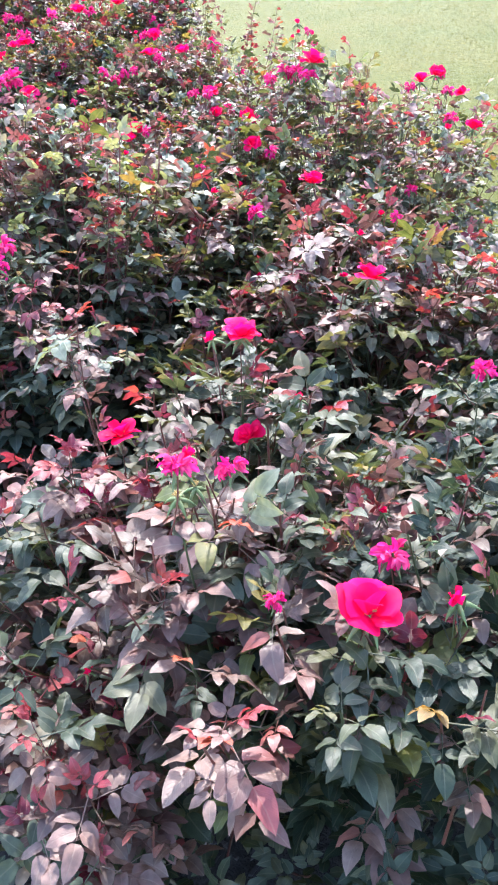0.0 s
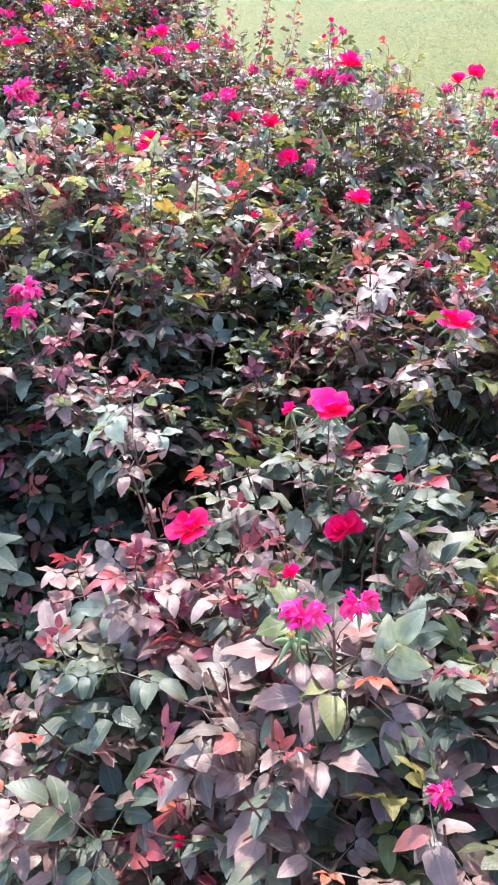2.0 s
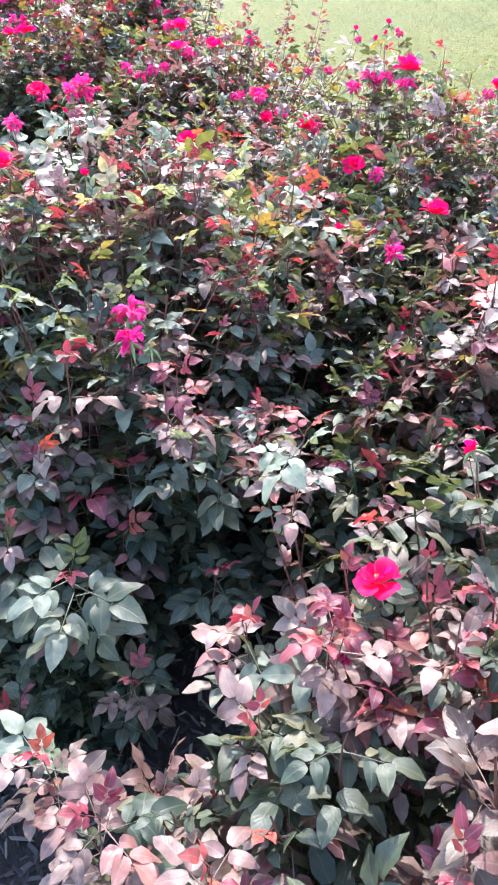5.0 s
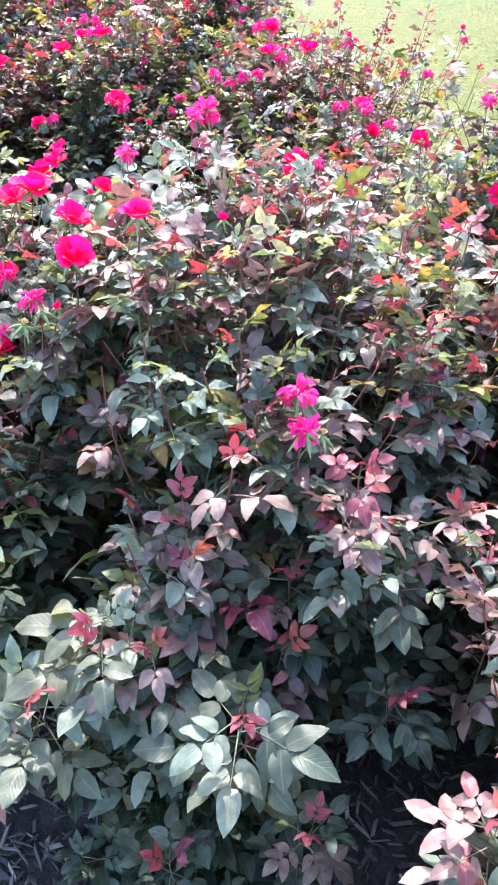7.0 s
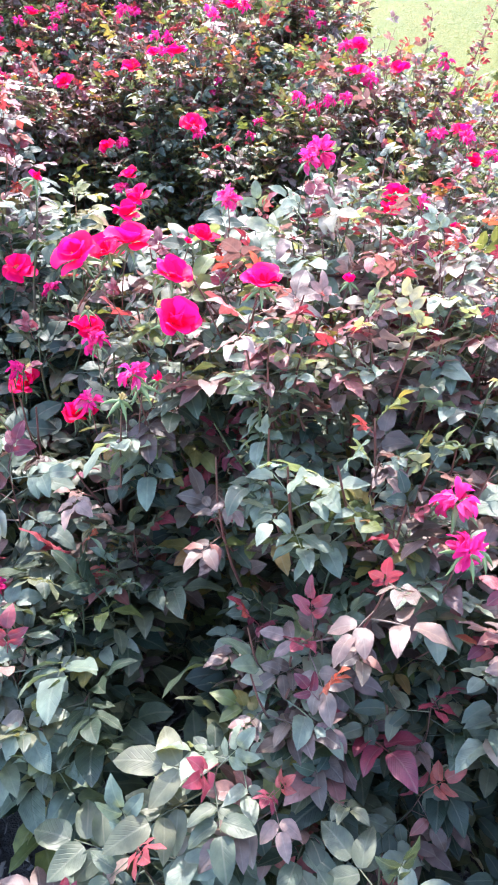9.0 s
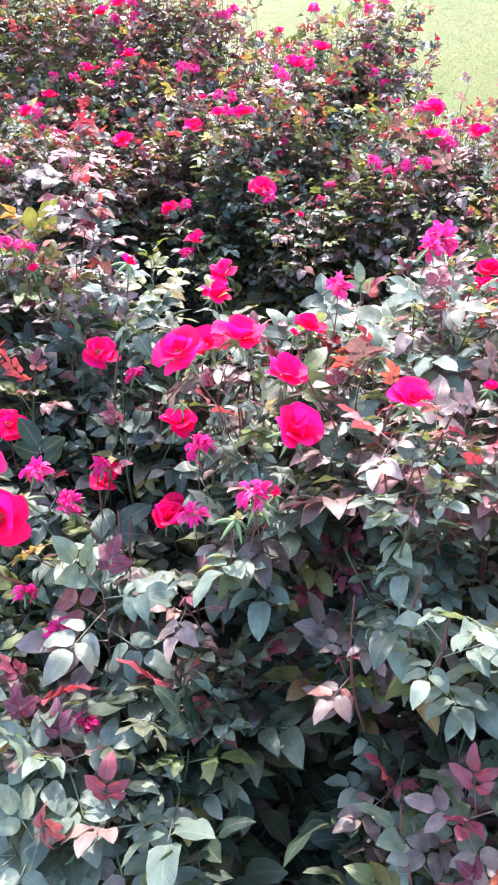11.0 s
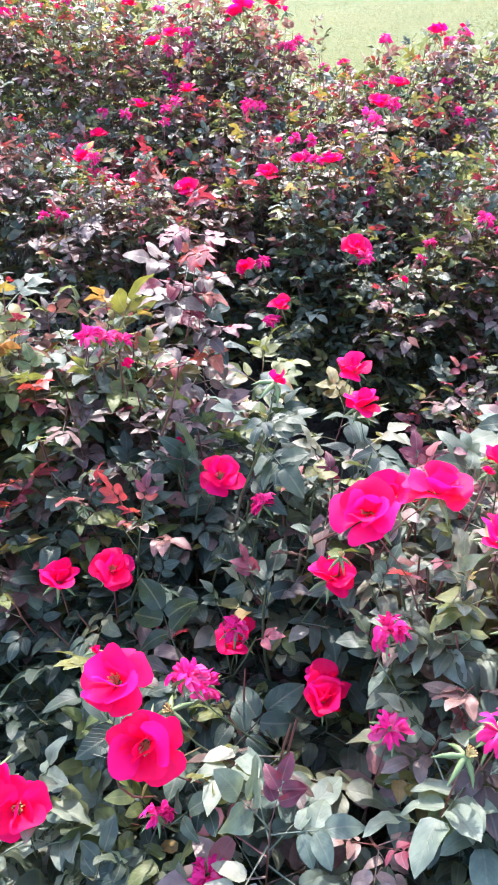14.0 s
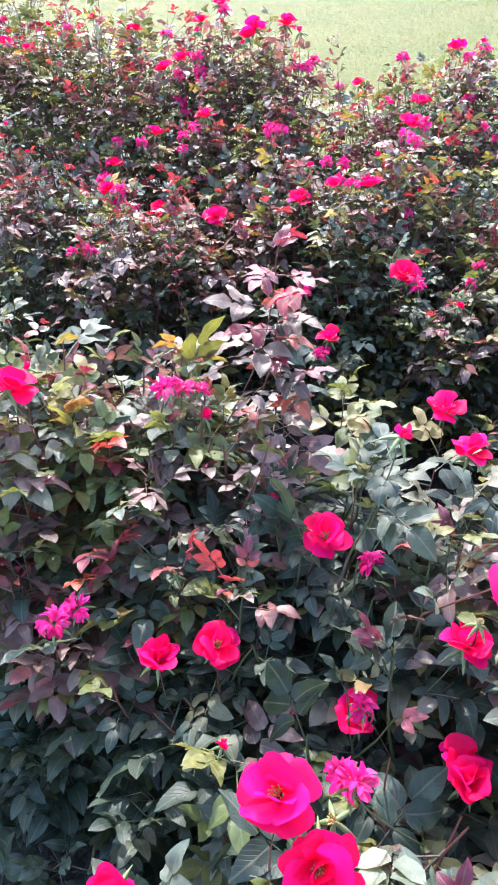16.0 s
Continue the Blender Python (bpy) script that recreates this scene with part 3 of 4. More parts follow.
    for i in np.nonzero((tips[:n, 2] > 0.9 * height) & (np.arange(n) % 6 == 0) & (height > 0.5) & np.isin(np.arange(n), alive))[0][:buds]:
        bloom(bush, tips[i] + np.array([0, 0, 0.008]), prng.uniform(0.5, 0.75), prng.choice(("bud", "bud", "spent")), prng, (prng.uniform(0, 360), prng.uniform(0, 20)))
    return bush


# ---- ground ----
def sheet(name, x0, x1, y0, y1, step, z, rough, mat, label, hill=None):
    xs, ys = np.arange(x0, x1 + 1e-6, step), np.arange(y0, y1 + 1e-6, step)
    rng = np.random.default_rng(2)
    gx, gy = np.meshgrid(xs, ys)
    gz = z + rng.normal(0, rough, gx.shape)
    n, k = len(xs), len(ys)
    idx = np.arange(n * k).reshape(k, n)
    q = np.stack([idx[:-1, :-1], idx[:-1, 1:], idx[1:, 1:], idx[1:, :-1]], -1).reshape(-1, 4)
    return tagged(new(name, mesh_from(name, np.stack([gx, gy, gz], -1).reshape(-1, 3), q, [mat])), label, kind="structure")


ALONG, ACROSS = np.array([-0.66, 0.75]), np.array([0.75, 0.66])   # the bed's run and its width
sheet("ground", -400, 400, -400, 400, 20, 0.0, 0.0, TURF, "mown yellow-green lawn reaching into the distance")


def bed_mulch():
    """A long low mound of mulch along the bed, feathered into the lawn."""
    us, vs_ = np.arange(-1.5, 5.2, 0.04), np.linspace(-0.85, 2.45, 80)
    gu, gv = np.meshgrid(us, vs_)
    rng = np.random.default_rng(4)
    wave = 0.05 * np.sin(2.3 * gu) + 0.03 * np.sin(5.1 * gu + 1) + 0.05 * np.sin(3.1 * gv)
    edge = np.minimum(np.minimum(gv + 0.72, 2.45 - gv), np.minimum(gu + 1.35, 5.05 - gu)) - np.where(gv < 1.6, np.abs(wave), 0)
    gz = 0.03 * np.clip(edge / 0.12, -1, 1) - 0.01 + rng.normal(0, 0.006, gu.shape) * (edge > 0.1)
    xy = ORIGIN + gu[..., None] * ALONG + gv[..., None] * ACROSS
    n, k = len(us), len(vs_)
    idx = np.arange(n * k).reshape(k, n)
    q = np.stack([idx[:-1, :-1], idx[1:, :-1], idx[1:, 1:], idx[:-1, 1:]], -1).reshape(-1, 4)
    return tagged(new("mulch_bed", mesh_from("mulch_bed", np.concatenate([xy, gz[..., None]], -1).reshape(-1, 3), q, [MULCH])),
                  "dark shredded bark mulch under the roses", kind="structure")


ORIGIN = np.array([0.1, -0.3])
bed_mulch()


def scatter_chips(count):
    rng = np.random.default_rng(8)
    wide = rng.random(count) < 0.4
    u = np.where(wide, rng.uniform(-1.2, 4.9, count), rng.normal(0.6, 0.6, count))
    v = np.where(wide, rng.uniform(-0.6, 2.35, count), -0.6 + 1.6 * rng.random(count) ** 1.5)
    xy = ORIGIN + u[:, None] * ALONG + v[:, None] * ACROSS
    L, w, h = rng.uniform(0.012, 0.055, count), rng.uniform(0.002, 0.008, count), rng.uniform(0.0015, 0.004, count)
    box = np.array([(-1, -1, -1), (1, -0.6, -1), (0.9, 1, -1), (-1, 0.7, -1), (-0.9, -0.8, 1), (1, -0.5, 0.8), (0.8, 0.8, 1), (-1, 0.6, 0.9)]) * 0.5
    faces = np.array([(0, 3, 2, 1), (4, 5, 6, 7), (0, 1, 5, 4), (1, 2, 6, 5), (2, 3, 7, 6), (3, 0, 4, 7)])
    yaw = rng.random(count) * 6.283
    out = np.stack([np.cos(yaw), np.sin(yaw), rng.normal(0, 0.22, count)], 1)
    rot = axes_from(out, np.array([0, 0, 1.0]) + rng.normal(0, 0.3, (count, 3)))
    local = box[None] * np.stack([w, L, h], 1)[:, None]
    pts = np.einsum("nij,nvj->nvi", rot, local) + np.concatenate([xy, rng.uniform(0.022, 0.038, (count, 1))], 1)[:, None]
    q = (faces[None] + (np.arange(count) * 8)[:, None, None]).reshape(-1, 4)
    tagged(new("bark_chips", mesh_from("bark_chips", pts.reshape(-1, 3), q, [CHIP], smooth=False)), "loose dark shredded bark chips on the bed", "mulch", kind="stuff")


scatter_chips(15000)


def grass(count):
    """Short blades over the part of the lawn behind the bed."""
    rng = np.random.default_rng(12)
    x, y = rng.uniform(-2.6, 5.2, count), 0.2 + 13.5 * rng.random(count) ** 1.4
    xy = np.stack([x, y], 1)
    v = (xy - ORIGIN) @ ACROSS
    rim = np.minimum(np.minimum(x + 2.6, 5.2 - x), np.minimum(13.7 - y, y - 0.2))
    ok = (v > 2.38) & (rng.random(count) < np.clip(rim / 1.2, 0, 1))
    xy, v = xy[ok], v[ok]
    count = len(xy)
    far = np.clip((v - 2.4) / 9, 0, 1)
    yaw, lean = rng.random(count) * 6.283, rng.uniform(2.0, 4.0, count)
    h = rng.uniform(0.002, 0.005, count) * (1 + 0.3 * far)
    w = rng.uniform(0.0015, 0.003, count) * (1 + 1.8 * far)
    a = np.stack([np.cos(yaw), np.sin(yaw)], 1)
    p = np.stack([-a[:, 1], a[:, 0]], 1)
    z0 = np.zeros((count, 1))
    b0 = np.concatenate([xy - p * w[:, None], z0], 1)
    b1 = np.concatenate([xy + p * w[:, None], z0], 1)
    tip = np.concatenate([xy + a * (h * lean)[:, None], h[:, None]], 1)
    pts = np.stack([b0, b1, tip], 1).reshape(-1, 3)
    tagged(new("grass", mesh_from("grass", pts, np.arange(count * 3).reshape(-1, 3), [BLADE])), "short sunlit yellow-green lawn grass", "grass", kind="stuff")


grass(300000)

# ---- the roses of the bed ----
def bed(u, v):
    p = ORIGIN + u * ALONG + v * ACROSS
    return float(p[0]), float(p[1])


PLANTS = []


def plant(*args, **kw):
    PLANTS.append((args, kw))


GREEN_BUSH = "glossy dark green shrub rose with hot-pink blooms in mulch"
BRONZE_BUSH = "shrub rose with bronze-red young leaves and hot-pink blooms"
MIXED_BUSH = "shrub rose with green and bronze leaves, many pink blooms"
FADED_BUSH = "shrub rose with olive and reddish leaves, faded magenta blooms"
LEAFY_BUSH = "leafy green and bronze shrub rose with few buds"

# front row, along the mulch edge
plant(*bed(-0.46, 0.32), 0.38, 0.73, 190, 11, 0.66, 0.10, solo=250, label=BRONZE_BUSH, blooms=[
    (0.676, -0.143, 0.816, 1.0, "open", (170, 12)), (0.484, -0.230, 0.685, 0.95, "open", (200, 20)), (0.691, -0.253, 0.700, 0.85, "cupped"),
    (0.629, -0.092, 0.779, 0.8, "bud"), (0.606, -0.518, 0.880, 0.95, "old"), (0.669, -0.477, 0.840, 0.85, "old"),
    (0.719, -0.657, 0.806, 0.55, "old"), (0.430, -0.300, 0.62, 0.6, "old"), (0.600, -0.490, 0.80, 0.9, "spent"), (0.62, -0.46, 0.79, 0.8, "spent")],
    towers=[(0.405, -0.079, 0.811, "p"), (0.353, 0.009, 0.779), (0.320, -0.236, 0.623, "p"), (0.318, -0.375, 0.638, "p"), (0.419, -0.321, 0.704, "p"),
            (0.463, -0.354, 0.660, "p"), (0.562, -0.400, 0.698, "c"), (0.415, -0.295, 0.716, "c"), (0.486, -0.558, 0.609, "p"), (0.589, -0.587, 0.747, "p"), (0.678, -0.533, 0.793, "g")])
plant(0.22, -0.44, 0.12, 0.46, 16, 44, 0.8, 0.0, solo=80, label="small shrub rose with pink young leaves over mulch",
      towers=[(0.066, -0.358, 0.560, "p"), (0.140, -0.445, 0.590, "p"), (0.254, -0.532, 0.647, "p"), (0.276, -0.539, 0.576, "p")])
plant(*bed(-0.52, 0.06), 0.16, 0.52, 40, 42, 0.95, 0.05, solo=120, label="low shrub rose with pink-bronze young leaves",
      towers=[(0.442, -0.725, 0.660, "p"), (0.503, -0.772, 0.620, "p"), (0.441, -0.786, 0.580, "p"), (0.515, -0.815, 0.560, "p")])
# Mostly dark leaves: the shaded front flank is painted into their colour.
plant(*bed(-0.745, 0.545), 0.38, 0.70, 150, 12, 0.25, 0.15, solo=120, nod=0.5, mature_shaded=0.8, label=MIXED_BUSH, blooms=[
    (0.817, -0.683, 0.816, 1.15, "open", (150, 18)), (0.858, -0.583, 0.797, 0.9, "old"), (0.921, -0.653, 0.800, 0.9, "bud"), (1.052, -0.209, 0.80, 0.8, "old")])
plant(*bed(0.58, 0.66), 0.45, 0.79, 210, 13, 0.60, 0.30, solo=260, pale=0.65, mature_shaded=0.1, label=BRONZE_BUSH, blooms=[
    (0.179, 0.305, 0.747, 1.15, "old"), (0.178, 0.242, 0.733, 1.1, "old"), (0.084, 0.952, 0.900, 1.1, "old"), (0.060, 0.925, 0.895, 0.9, "old"),
    (-0.041, 0.559, 0.886, 0.9, "cupped"), (0.10, 0.94, 0.86, 0.9, "spent"), (0.21, 0.27, 0.70, 0.9, "spent")],
    towers=[(0.40, 0.40, 0.90), (0.352, 0.466, 0.87), (0.0, 0.95, 0.905), (0.16, 0.66, 0.88), (0.250, 0.199, 0.712, "c"), (0.30, 0.62, 0.86), (-0.007, 1.030, 0.752, "g"), (0.059, 0.863, 0.850, "g")])
# Over half the leaves darkened, painting in the shaded front.
plant(0.07, 0.22, 0.22, 0.46, 56, 14, 0.10, 0.03, solo=200, pale=0.12, mature_shaded=0.55, big=1.25, label="low shrub rose with pale green and pink young leaves",
          towers=[(0.074, -0.027, 0.500, "s"), (0.012, 0.231, 0.600, "p"), (0.017, 0.174, 0.550, "p"), (-0.108, 0.117, 0.500, "s"), (-0.041, 0.091, 0.480, "p"), (-0.208, 0.061, 0.420, "s"), (-0.293, 0.010, 0.360, "p"), (0.161, 0.175, 0.529, "d"), (0.152, 0.103, 0.425, "d"), (0.306, 0.019, 0.424, "d"), (-0.047, 0.305, 0.510, "p")])
plant(-0.37, 0.42, 0.20, 0.42, 36, 19, 0.05, 0.12, solo=120, pale=0.15, mature_shaded=0.3, big=1.3, label="low spreading dark green shrub rose over mulch")
# These two carry the shade of the low gap in their leaf colour.
plant(0.06, -0.04, 0.14, 0.26, 15, 24, 0.08, 0.0, solo=120, mature_shaded=0.95, label="small low rose with dark reddish leaves over mulch",
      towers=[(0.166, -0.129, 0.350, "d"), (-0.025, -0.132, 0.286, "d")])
plant(-0.05, 0.03, 0.16, 0.27, 15, 45, 0.05, 0.0, solo=80, mature_shaded=1.0, label="small low dark green rose at the mulch edge")
plant(*bed(1.04, 0.45), 0.37, 0.68, 165, 15, 0.44, 0.40, solo=260, big=1.05, nod=0.7, pale=0.18, mature_shaded=0.4, drop=0.18, label=GREEN_BUSH,
    towers=[(-0.09, 0.60, 0.60, "c"), (-0.27, 0.88, 0.66, "p")], blooms=[
    (-0.304, 0.783, 0.802, 1.2, "open", (-60, 20)), (-0.228, 0.803, 0.815, 1.1, "open", (150, 12)), (-0.158, 0.657, 0.764, 1.15, "cupped", (40, 30)),
    (-0.163, 0.757, 0.783, 1.0, "open"), (-0.214, 0.553, 0.752, 0.9, "old"), (-0.282, 0.705, 0.698, 0.9, "old"), (-0.289, 0.619, 0.650, 0.9, "old"),
    (-0.114, 0.906, 0.764, 0.8, "cupped"), (-0.068, 0.935, 0.825, 0.95, "old"), (-0.572, 0.648, 0.700, 1.15, "open", (-70, 18)),
    (-0.543, 0.599, 0.670, 1.2, "open", (5, 52)), (-0.502, 0.653, 0.700, 0.85, "old"), (-0.482, 0.541, 0.496, 0.85, "old"), (-0.205, 0.575, 0.715, 1.0, "spent"), (-0.235, 0.56, 0.70, 1.0, "spent"), (-0.52, 0.64, 0.66, 0.9, "spent")])
# Dark charcoal leaves, part of their darkness painted shade.
plant(*bed(1.36, 0.42), 0.29, 0.57, 88, 16, 0.15, 0.30, solo=260, big=1.06, nod=1.0, mature_shaded=0.75, label=GREEN_BUSH, blooms=[(-0.328, 0.764, 0.500, 1.0, "cupped"), (-0.482, 0.734, 0.560, 0.9, "old"), (-0.439, 0.844, 0.500, 0.95, "cupped"), (-0.265, 0.833, 0.780, 1.0, "open"), 
    (-0.538, 0.604, 0.505, 0.75, "old"), (-0.438, 0.431, 0.437, 0.75, "old"), (-0.321, 0.851, 0.618, 1.0, "open", (120, 12)),
    (-0.335, 0.734, 0.521, 0.9, "cupped"), (-0.443, 0.822, 0.555, 0.8, "old"), (-0.462, 1.030, 0.635, 1.0, "open"), (-0.400, 1.000, 0.610, 0.8, "old"),
    (-0.612, 0.925, 0.557, 0.95, "open", (20, 25)), (-0.688, 0.923, 0.535, 0.95, "cupped"),
    (-0.395, 0.986, 0.835, 0.9, "bud"), (-0.255, 1.090, 0.716, 0.9, "open"), (-0.240, 1.235, 0.68, 0.9, "open")])
plant(*bed(1.76, 0.34), 0.34, 0.63, 135, 17, 0.58, 0.60, solo=240, big=1.15, nod=0.3, pale=0.35, mature_shaded=0.1, label="shrub rose with lime and dark green leaves, magenta blooms", blooms=[
    (-0.666, 1.252, 0.733, 0.85, "old"), (-0.640, 1.262, 0.725, 0.8, "old"), (-0.613, 1.270, 0.715, 0.8, "old"), (-0.884, 1.241, 0.750, 1.1, "open"),
    (-0.819, 0.965, 0.571, 0.9, "old"), (-0.79, 0.985, 0.575, 0.8, "old")],
    towers=[(-0.504, 1.285, 0.930, "m"), (-0.497, 1.285, 0.840, "m"), (-0.490, 1.285, 0.750, "m"), (-0.486, 1.280, 0.660, "p"),
            (-0.748, 1.208, 0.680, "o"), (-0.655, 1.222, 0.680, "o"), (-0.578, 1.276, 0.680, "o"), (-0.384, 1.300, 0.680, "o")])
plant(*bed(2.42, 0.34), 0.38, 0.60, 150, 18, 0.25, 0.2, solo=40, label=LEAFY_BUSH, far=True)

plant(-0.43, 0.33, 0.19, 0.42, 28, 43, 0.10, 0.12, solo=120, pale=0.4, big=1.3, label="low shrub rose with pale grey-green leaves over mulch",
      towers=[(-0.451, 0.361, 0.50, "g"), (-0.482, 0.285, 0.44, "g"), (-0.396, 0.303, 0.44, "g"), (-0.503, 0.397, 0.482, "g"), (-0.572, 0.434, 0.304, "g"), (-0.416, 0.560, 0.569, "g")])
plant(-0.70, 0.57, 0.13, 0.36, 26, 46, 0.0, 0.10, solo=100, pale=0.6, big=1.25, label="low shrub rose with grey-green leaves and hot-pink blooms",
      blooms=[(-0.740, 0.668, 0.480, 1.05, "open", (-20, 40)), (-0.706, 0.640, 0.462, 1.1, "open", (20, 40))])
# All plain green leaves darkened: a shaded hollow painted in colour.
plant(*bed(1.52, 0.16), 0.26, 0.28, 42, 20, 0.0, 0.15, solo=120, big=1.1, nod=0.8, mature_shaded=1.0, label="low green shrub rose at the mulch edge")

# middle row
plant(*bed(0.02, 0.80), 0.26, 0.58, 90, 41, 0.45, 0.15, solo=80, label=LEAFY_BUSH)
plant(*bed(-0.12, 1.12), 0.46, 0.70, 190, 21, 0.55, 0.2, solo=200, label=BRONZE_BUSH, blooms=[
    (0.919, 0.137, 0.767, 1.05, "open", (170, 10)), (0.853, 0.779, 0.691, 1.0, "cupped"), (0.707, 0.580, 0.700, 0.95, "old"), (1.126, 0.855, 0.640, 0.8, "old"),
    (1.02, 0.47, 0.74, 0.6, "old"), (0.935, 0.42, 0.72, 0.7, "bud")], towers=[(0.95, 0.20, 0.82), (0.80, 0.30, 0.78)])
plant(*bed(-0.75, 1.15), 0.45, 0.70, 130, 22, 0.5, 0.2, solo=20, label=LEAFY_BUSH, far=True)
plant(*bed(0.52, 1.12), 0.36, 0.64, 150, 23, 0.35, 0.25, solo=160, label=MIXED_BUSH, blooms=[
    (0.700, 0.972, 0.719, 0.85, "cupped"), (0.750, 0.938, 0.715, 0.8, "old"), (0.56, 0.87, 0.70, 0.5, "old")])
plant(*bed(1.08, 1.30), 0.38, 0.60, 150, 25, 0.5, 0.45, pale=0.35, solo=120, label=GREEN_BUSH, far=True, blooms=[
    (0.330, 1.355, 0.628, 0.95, "cupped"), (0.374, 1.278, 0.652, 0.8, "old"), (0.550, 1.593, 0.671, 0.9, "old"), (0.496, 1.663, 0.648, 1.0, "old"),
    (0.555, 1.66, 0.655, 0.85, "open"), (0.686, 1.505, 0.619, 0.95, "cupped"), (0.62, 1.58, 0.63, 0.8, "old")],
    towers=[(0.45, 1.30, 0.74), (0.62, 1.30, 0.70)])
plant(*bed(1.82, 1.47), 0.33, 0.54, 140, 26, 0.35, 0.5, pale=0.2, solo=80, label=GREEN_BUSH, far=True, blooms=[(-0.211, 2.345, 0.450, 0.6, "old"),(0.061, 1.915, 0.580, 0.7, "old"), 
    (-0.127, 1.877, 0.583, 1.0, "open", (-10, 25)), (-0.334, 1.995, 0.487, 0.85, "old"), (-0.302, 1.80, 0.47, 0.9, "cupped")])
plant(*bed(2.45, 1.22), 0.33, 0.56, 140, 27, 0.75, 0.55, pale=0.25, solo=80, label=FADED_BUSH, far=True, blooms=[(-0.821, 2.465, 0.600, 0.9, "old"),(-0.791, 2.727, 0.620, 0.7, "old"), 
    (-0.526, 2.298, 0.555, 0.95, "open"), (-0.673, 2.510, 0.491, 0.85, "cupped"), (-0.780, 2.534, 0.496, 0.95, "old"), (-0.75, 2.50, 0.50, 0.8, "old"),
    (-0.769, 2.239, 0.650, 0.85, "old"), (-0.84, 2.10, 0.56, 0.7, "old")], towers=[(-0.65, 2.05, 0.64)])
plant(*bed(3.05, 1.0), 0.42, 0.62, 130, 28, 0.65, 0.55, pale=0.4, solo=20, label=LEAFY_BUSH, far=True)

# back row, against the lawn
plant(*bed(0.42, 1.66), 0.44, 0.76, 250, 31, 0.52, 0.5, pale=0.3, solo=140, label=MIXED_BUSH, far=True, blooms=[
    (0.869, 1.211, 0.868, 1.15, "open", (170, 12)), (0.794, 1.280, 0.825, 1.0, "old"), (0.83, 1.25, 0.835, 0.9, "old"), (1.296, 1.522, 0.750, 0.95, "cupped"),
    (1.245, 1.50, 0.735, 0.95, "cupped"), (1.321, 1.431, 0.728, 0.9, "old"), (1.280, 1.160, 0.729, 0.9, "old"), (1.318, 1.048, 0.737, 0.85, "cupped"),
    (1.116, 1.472, 0.612, 0.85, "old"), (1.103, 1.485, 0.71, 0.7, "bud"), (1.17, 1.40, 0.66, 0.8, "bud"), (0.86, 1.30, 0.93, 0.5, "old"), (0.83, 1.30, 0.95, 0.7, "bud")])
plant(*bed(-0.35, 1.85), 0.45, 0.62, 120, 32, 0.35, 0.3, solo=20, label=LEAFY_BUSH, far=True)
plant(*bed(1.46, 1.80), 0.42, 0.76, 190, 33, 0.65, 0.5, pale=0.4, solo=120, label=MIXED_BUSH, far=True, blooms=[
    (0.329, 1.944, 0.703, 1.1, "open"), (0.279, 1.811, 0.685, 0.85, "old"), (0.305, 2.028, 0.750, 1.0, "old"), (0.340, 2.02, 0.748, 0.8, "cupped"),
    (0.440, 2.127, 0.678, 0.8, "old"), (0.445, 1.940, 0.714, 0.85, "open"), (0.563, 1.924, 0.744, 1.0, "old"), (0.650, 2.045, 0.617, 0.95, "old"),
    (0.850, 2.036, 0.616, 0.85, "old"), (0.79, 2.08, 0.60, 0.85, "old"), (0.160, 1.861, 0.667, 0.9, "old"), (0.934, 2.00, 0.73, 0.6, "old"), (0.92, 2.0, 0.76, 0.7, "bud")],
    towers=[(0.79, 1.95, 0.85), (0.80, 1.96, 0.79), (0.715, 2.05, 0.86), (0.70, 2.06, 0.82), (0.382, 2.3, 0.80), (0.58, 2.2, 0.80)])
plant(*bed(2.12, 1.62), 0.40, 0.74, 190, 34, 0.6, 0.5, pale=0.2, mature_shaded=0.15, solo=120, label=MIXED_BUSH, far=True, blooms=[
    (-0.168, 2.102, 0.702, 1.05, "open"), (-0.197, 2.170, 0.684, 0.85, "old"), (-0.237, 2.308, 0.690, 0.7, "old"), (-0.199, 2.278, 0.695, 0.75, "old"),
    (-0.312, 2.253, 0.609, 1.0, "open"), (-0.048, 2.166, 0.607, 0.6, "old"), (-0.002, 2.387, 0.752, 1.1, "cupped"), (-0.071, 2.194, 0.79, 0.8, "old"),
    (-0.348, 2.580, 0.691, 1.0, "old")], towers=[(0.05, 2.2, 0.72)])
plant(*bed(2.26, 2.12), 0.36, 0.79, 170, 35, 0.6, 0.4, pale=0.2, mature_shaded=0.15, solo=80, label=MIXED_BUSH, far=True, blooms=[(0.274, 2.586, 0.680, 0.8, "old"), 
    (0.108, 2.687, 0.723, 1.0, "cupped"), (0.228, 2.798, 0.848, 1.0, "cupped"), (0.319, 2.80, 0.847, 0.9, "old"), (0.099, 2.902, 0.805, 0.9, "old"),
    (0.270, 2.735, 0.723, 0.85, "old"), (0.087, 2.957, 0.66, 0.8, "old"), (0.30, 2.78, 0.87, 0.7, "bud")], towers=[(0.26, 2.60, 0.74), (0.33, 2.6, 0.76)])
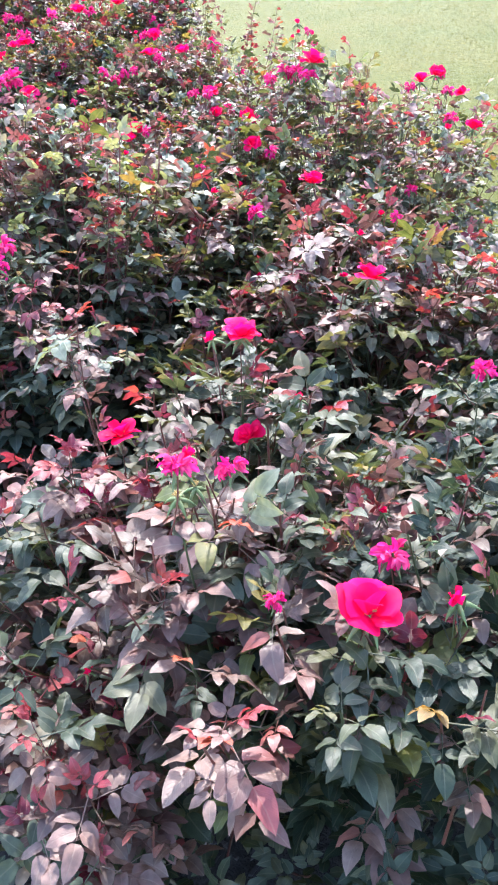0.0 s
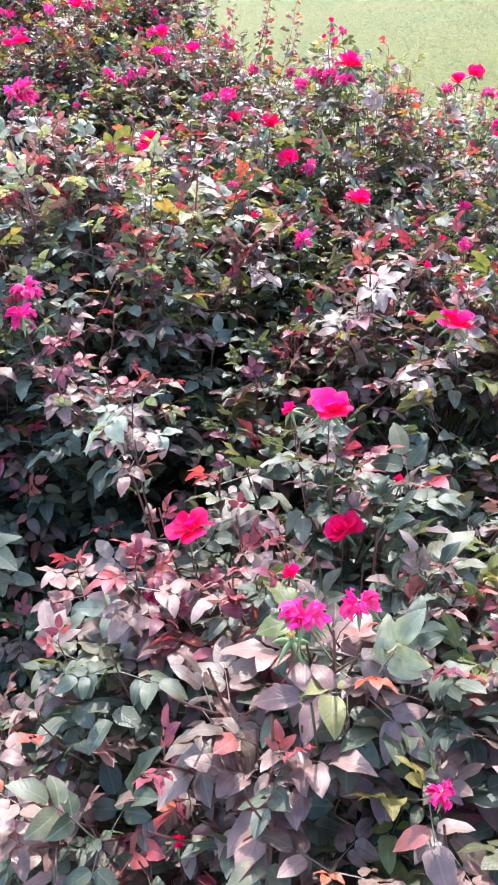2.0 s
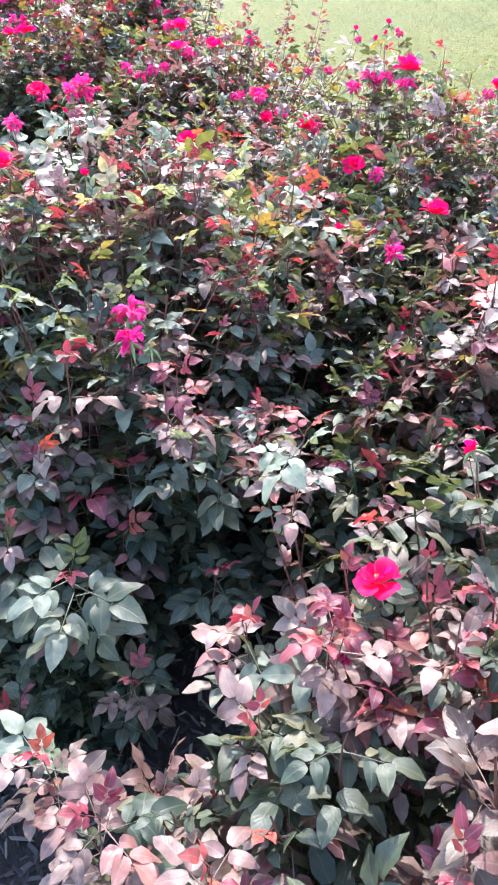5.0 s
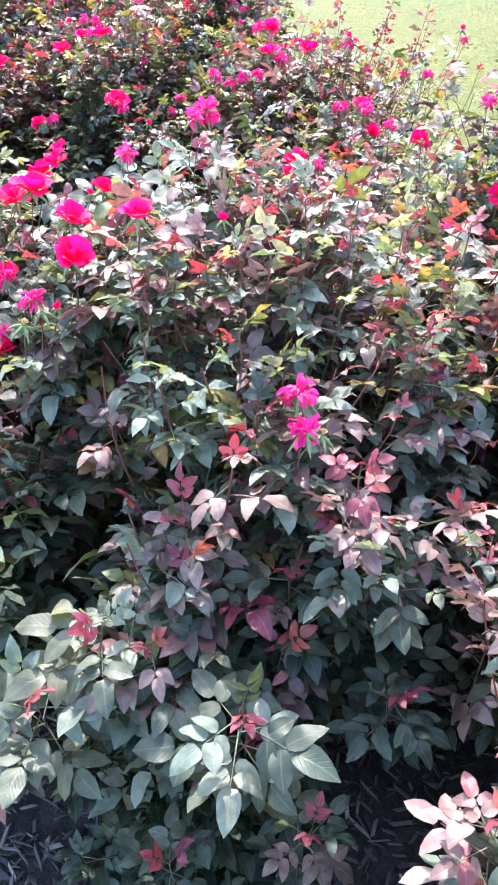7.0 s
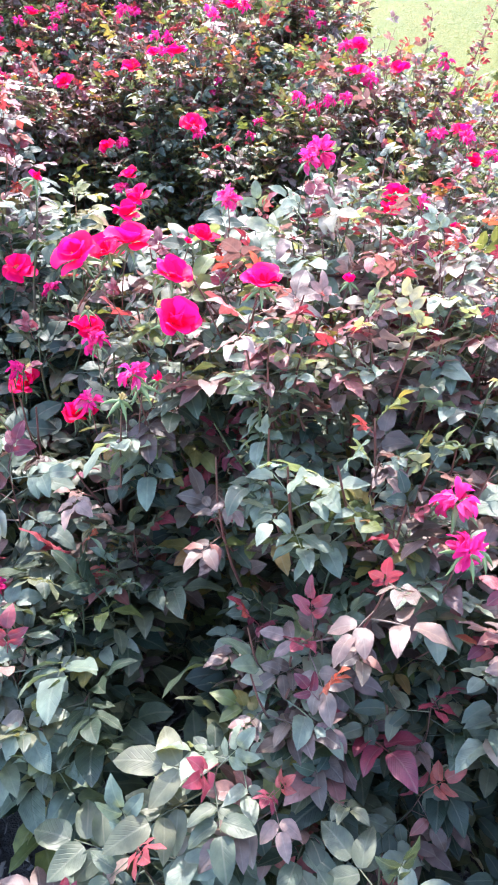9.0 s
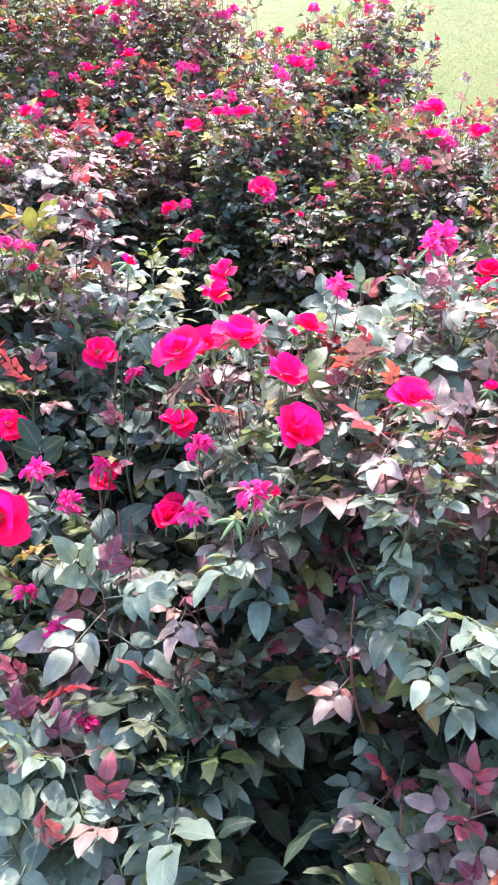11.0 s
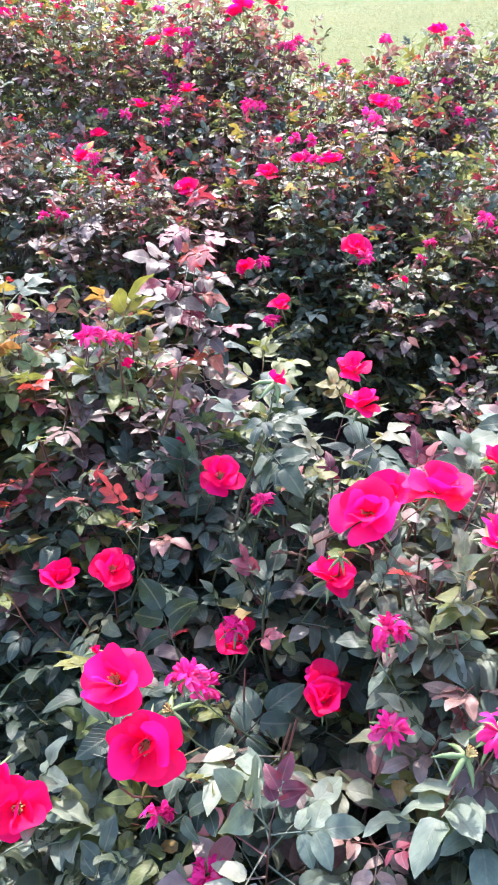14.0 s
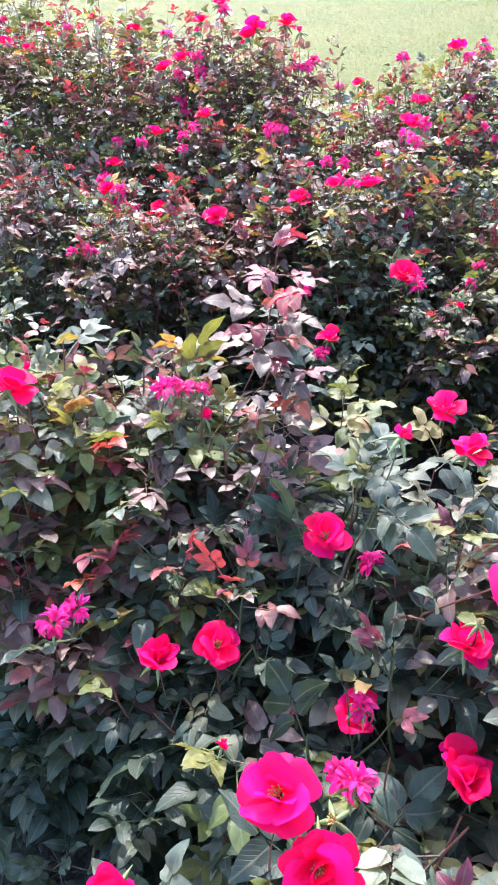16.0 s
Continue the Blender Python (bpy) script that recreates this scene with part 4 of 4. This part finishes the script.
plant(*bed(2.78, 1.68), 0.42, 0.86, 210, 36, 0.75, 0.55, pale=0.2, solo=120, label=FADED_BUSH, far=True, blooms=[(-0.529, 3.032, 0.740, 0.9, "old"),(-0.079, 2.973, 0.700, 0.8, "old"),(-0.013, 2.996, 0.700, 0.75, "cupped"), 
    (-0.678, 2.724, 0.635, 0.85, "cupped"), (-0.595, 2.722, 0.631, 0.85, "old"), (-0.530, 2.717, 0.686, 0.95, "open"), (-0.594, 2.986, 0.657, 1.0, "old"),
    (-0.182, 2.907, 0.792, 1.0, "old"), (-0.352, 3.000, 0.866, 1.1, "open"), (-0.262, 2.981, 0.880, 1.05, "open"), (-0.541, 3.014, 0.784, 1.0, "old"),
    (-0.641, 2.990, 0.751, 0.95, "cupped"), (-0.515, 3.166, 0.854, 0.9, "open"), (-0.460, 3.10, 0.916, 0.95, "open"), (-0.802, 2.680, 0.560, 0.9, "open"), (-0.23, 2.92, 0.77, 0.8, "old")],
    towers=[(-0.70, 3.0, 0.80), (-0.13, 2.9, 0.86)])
plant(*bed(3.35, 1.60), 0.48, 0.93, 190, 37, 0.75, 0.6, pale=0.25, solo=30, label=FADED_BUSH, far=True, blooms=[(-1.041, 3.470, 0.780, 0.7, "cupped"),(-1.210, 3.494, 0.800, 0.9, "old"),(-0.857, 3.456, 0.800, 0.8, "old"),(-1.163, 3.370, 0.760, 0.9, "old"),(-0.964, 3.371, 0.800, 0.8, "old"), 
    (-0.630, 3.170, 0.819, 0.9, "old"), (-0.729, 3.251, 0.813, 0.7, "cupped"), (-1.078, 3.45, 0.76, 0.9, "old"), (-0.95, 3.3, 0.78, 0.8, "old"), (-1.10, 3.3, 0.74, 0.8, "cupped")])
plant(*bed(4.0, 1.5), 0.50, 1.0, 120, 38, 0.6, 0.55, pale=0.4, solo=20, label=LEAFY_BUSH, far=True)

# roses stand in clusters: a faded, spent or half-open neighbour beside many of them
pair_rng = random.Random(21)
for _, kw in PLANTS:
    if kw.get("far"):
        for bx, by, bz, bs, kind, *aim in list(kw.get("blooms", ())):
            if kind != "bud" and pair_rng.random() < 0.7:
                a = pair_rng.uniform(0, 6.283)
                bs *= 1.08
                kw["blooms"].append((bx + 0.045 * math.cos(a), by + 0.045 * math.sin(a), bz - pair_rng.uniform(0.0, 0.025), bs * 0.85,
                                     pair_rng.choice(("old", "old", "old", "cupped", "spent", "bud"))))
ALL_BLOOMS = np.array([row[:4] for _, kw in PLANTS for row in kw.get("blooms", ())])
ROSETTES = np.array([row[:3] for _, kw in PLANTS for row in kw.get("towers", ()) if len(row) > 3])
for args, kw in PLANTS:
    rose_bush(*args, **kw)
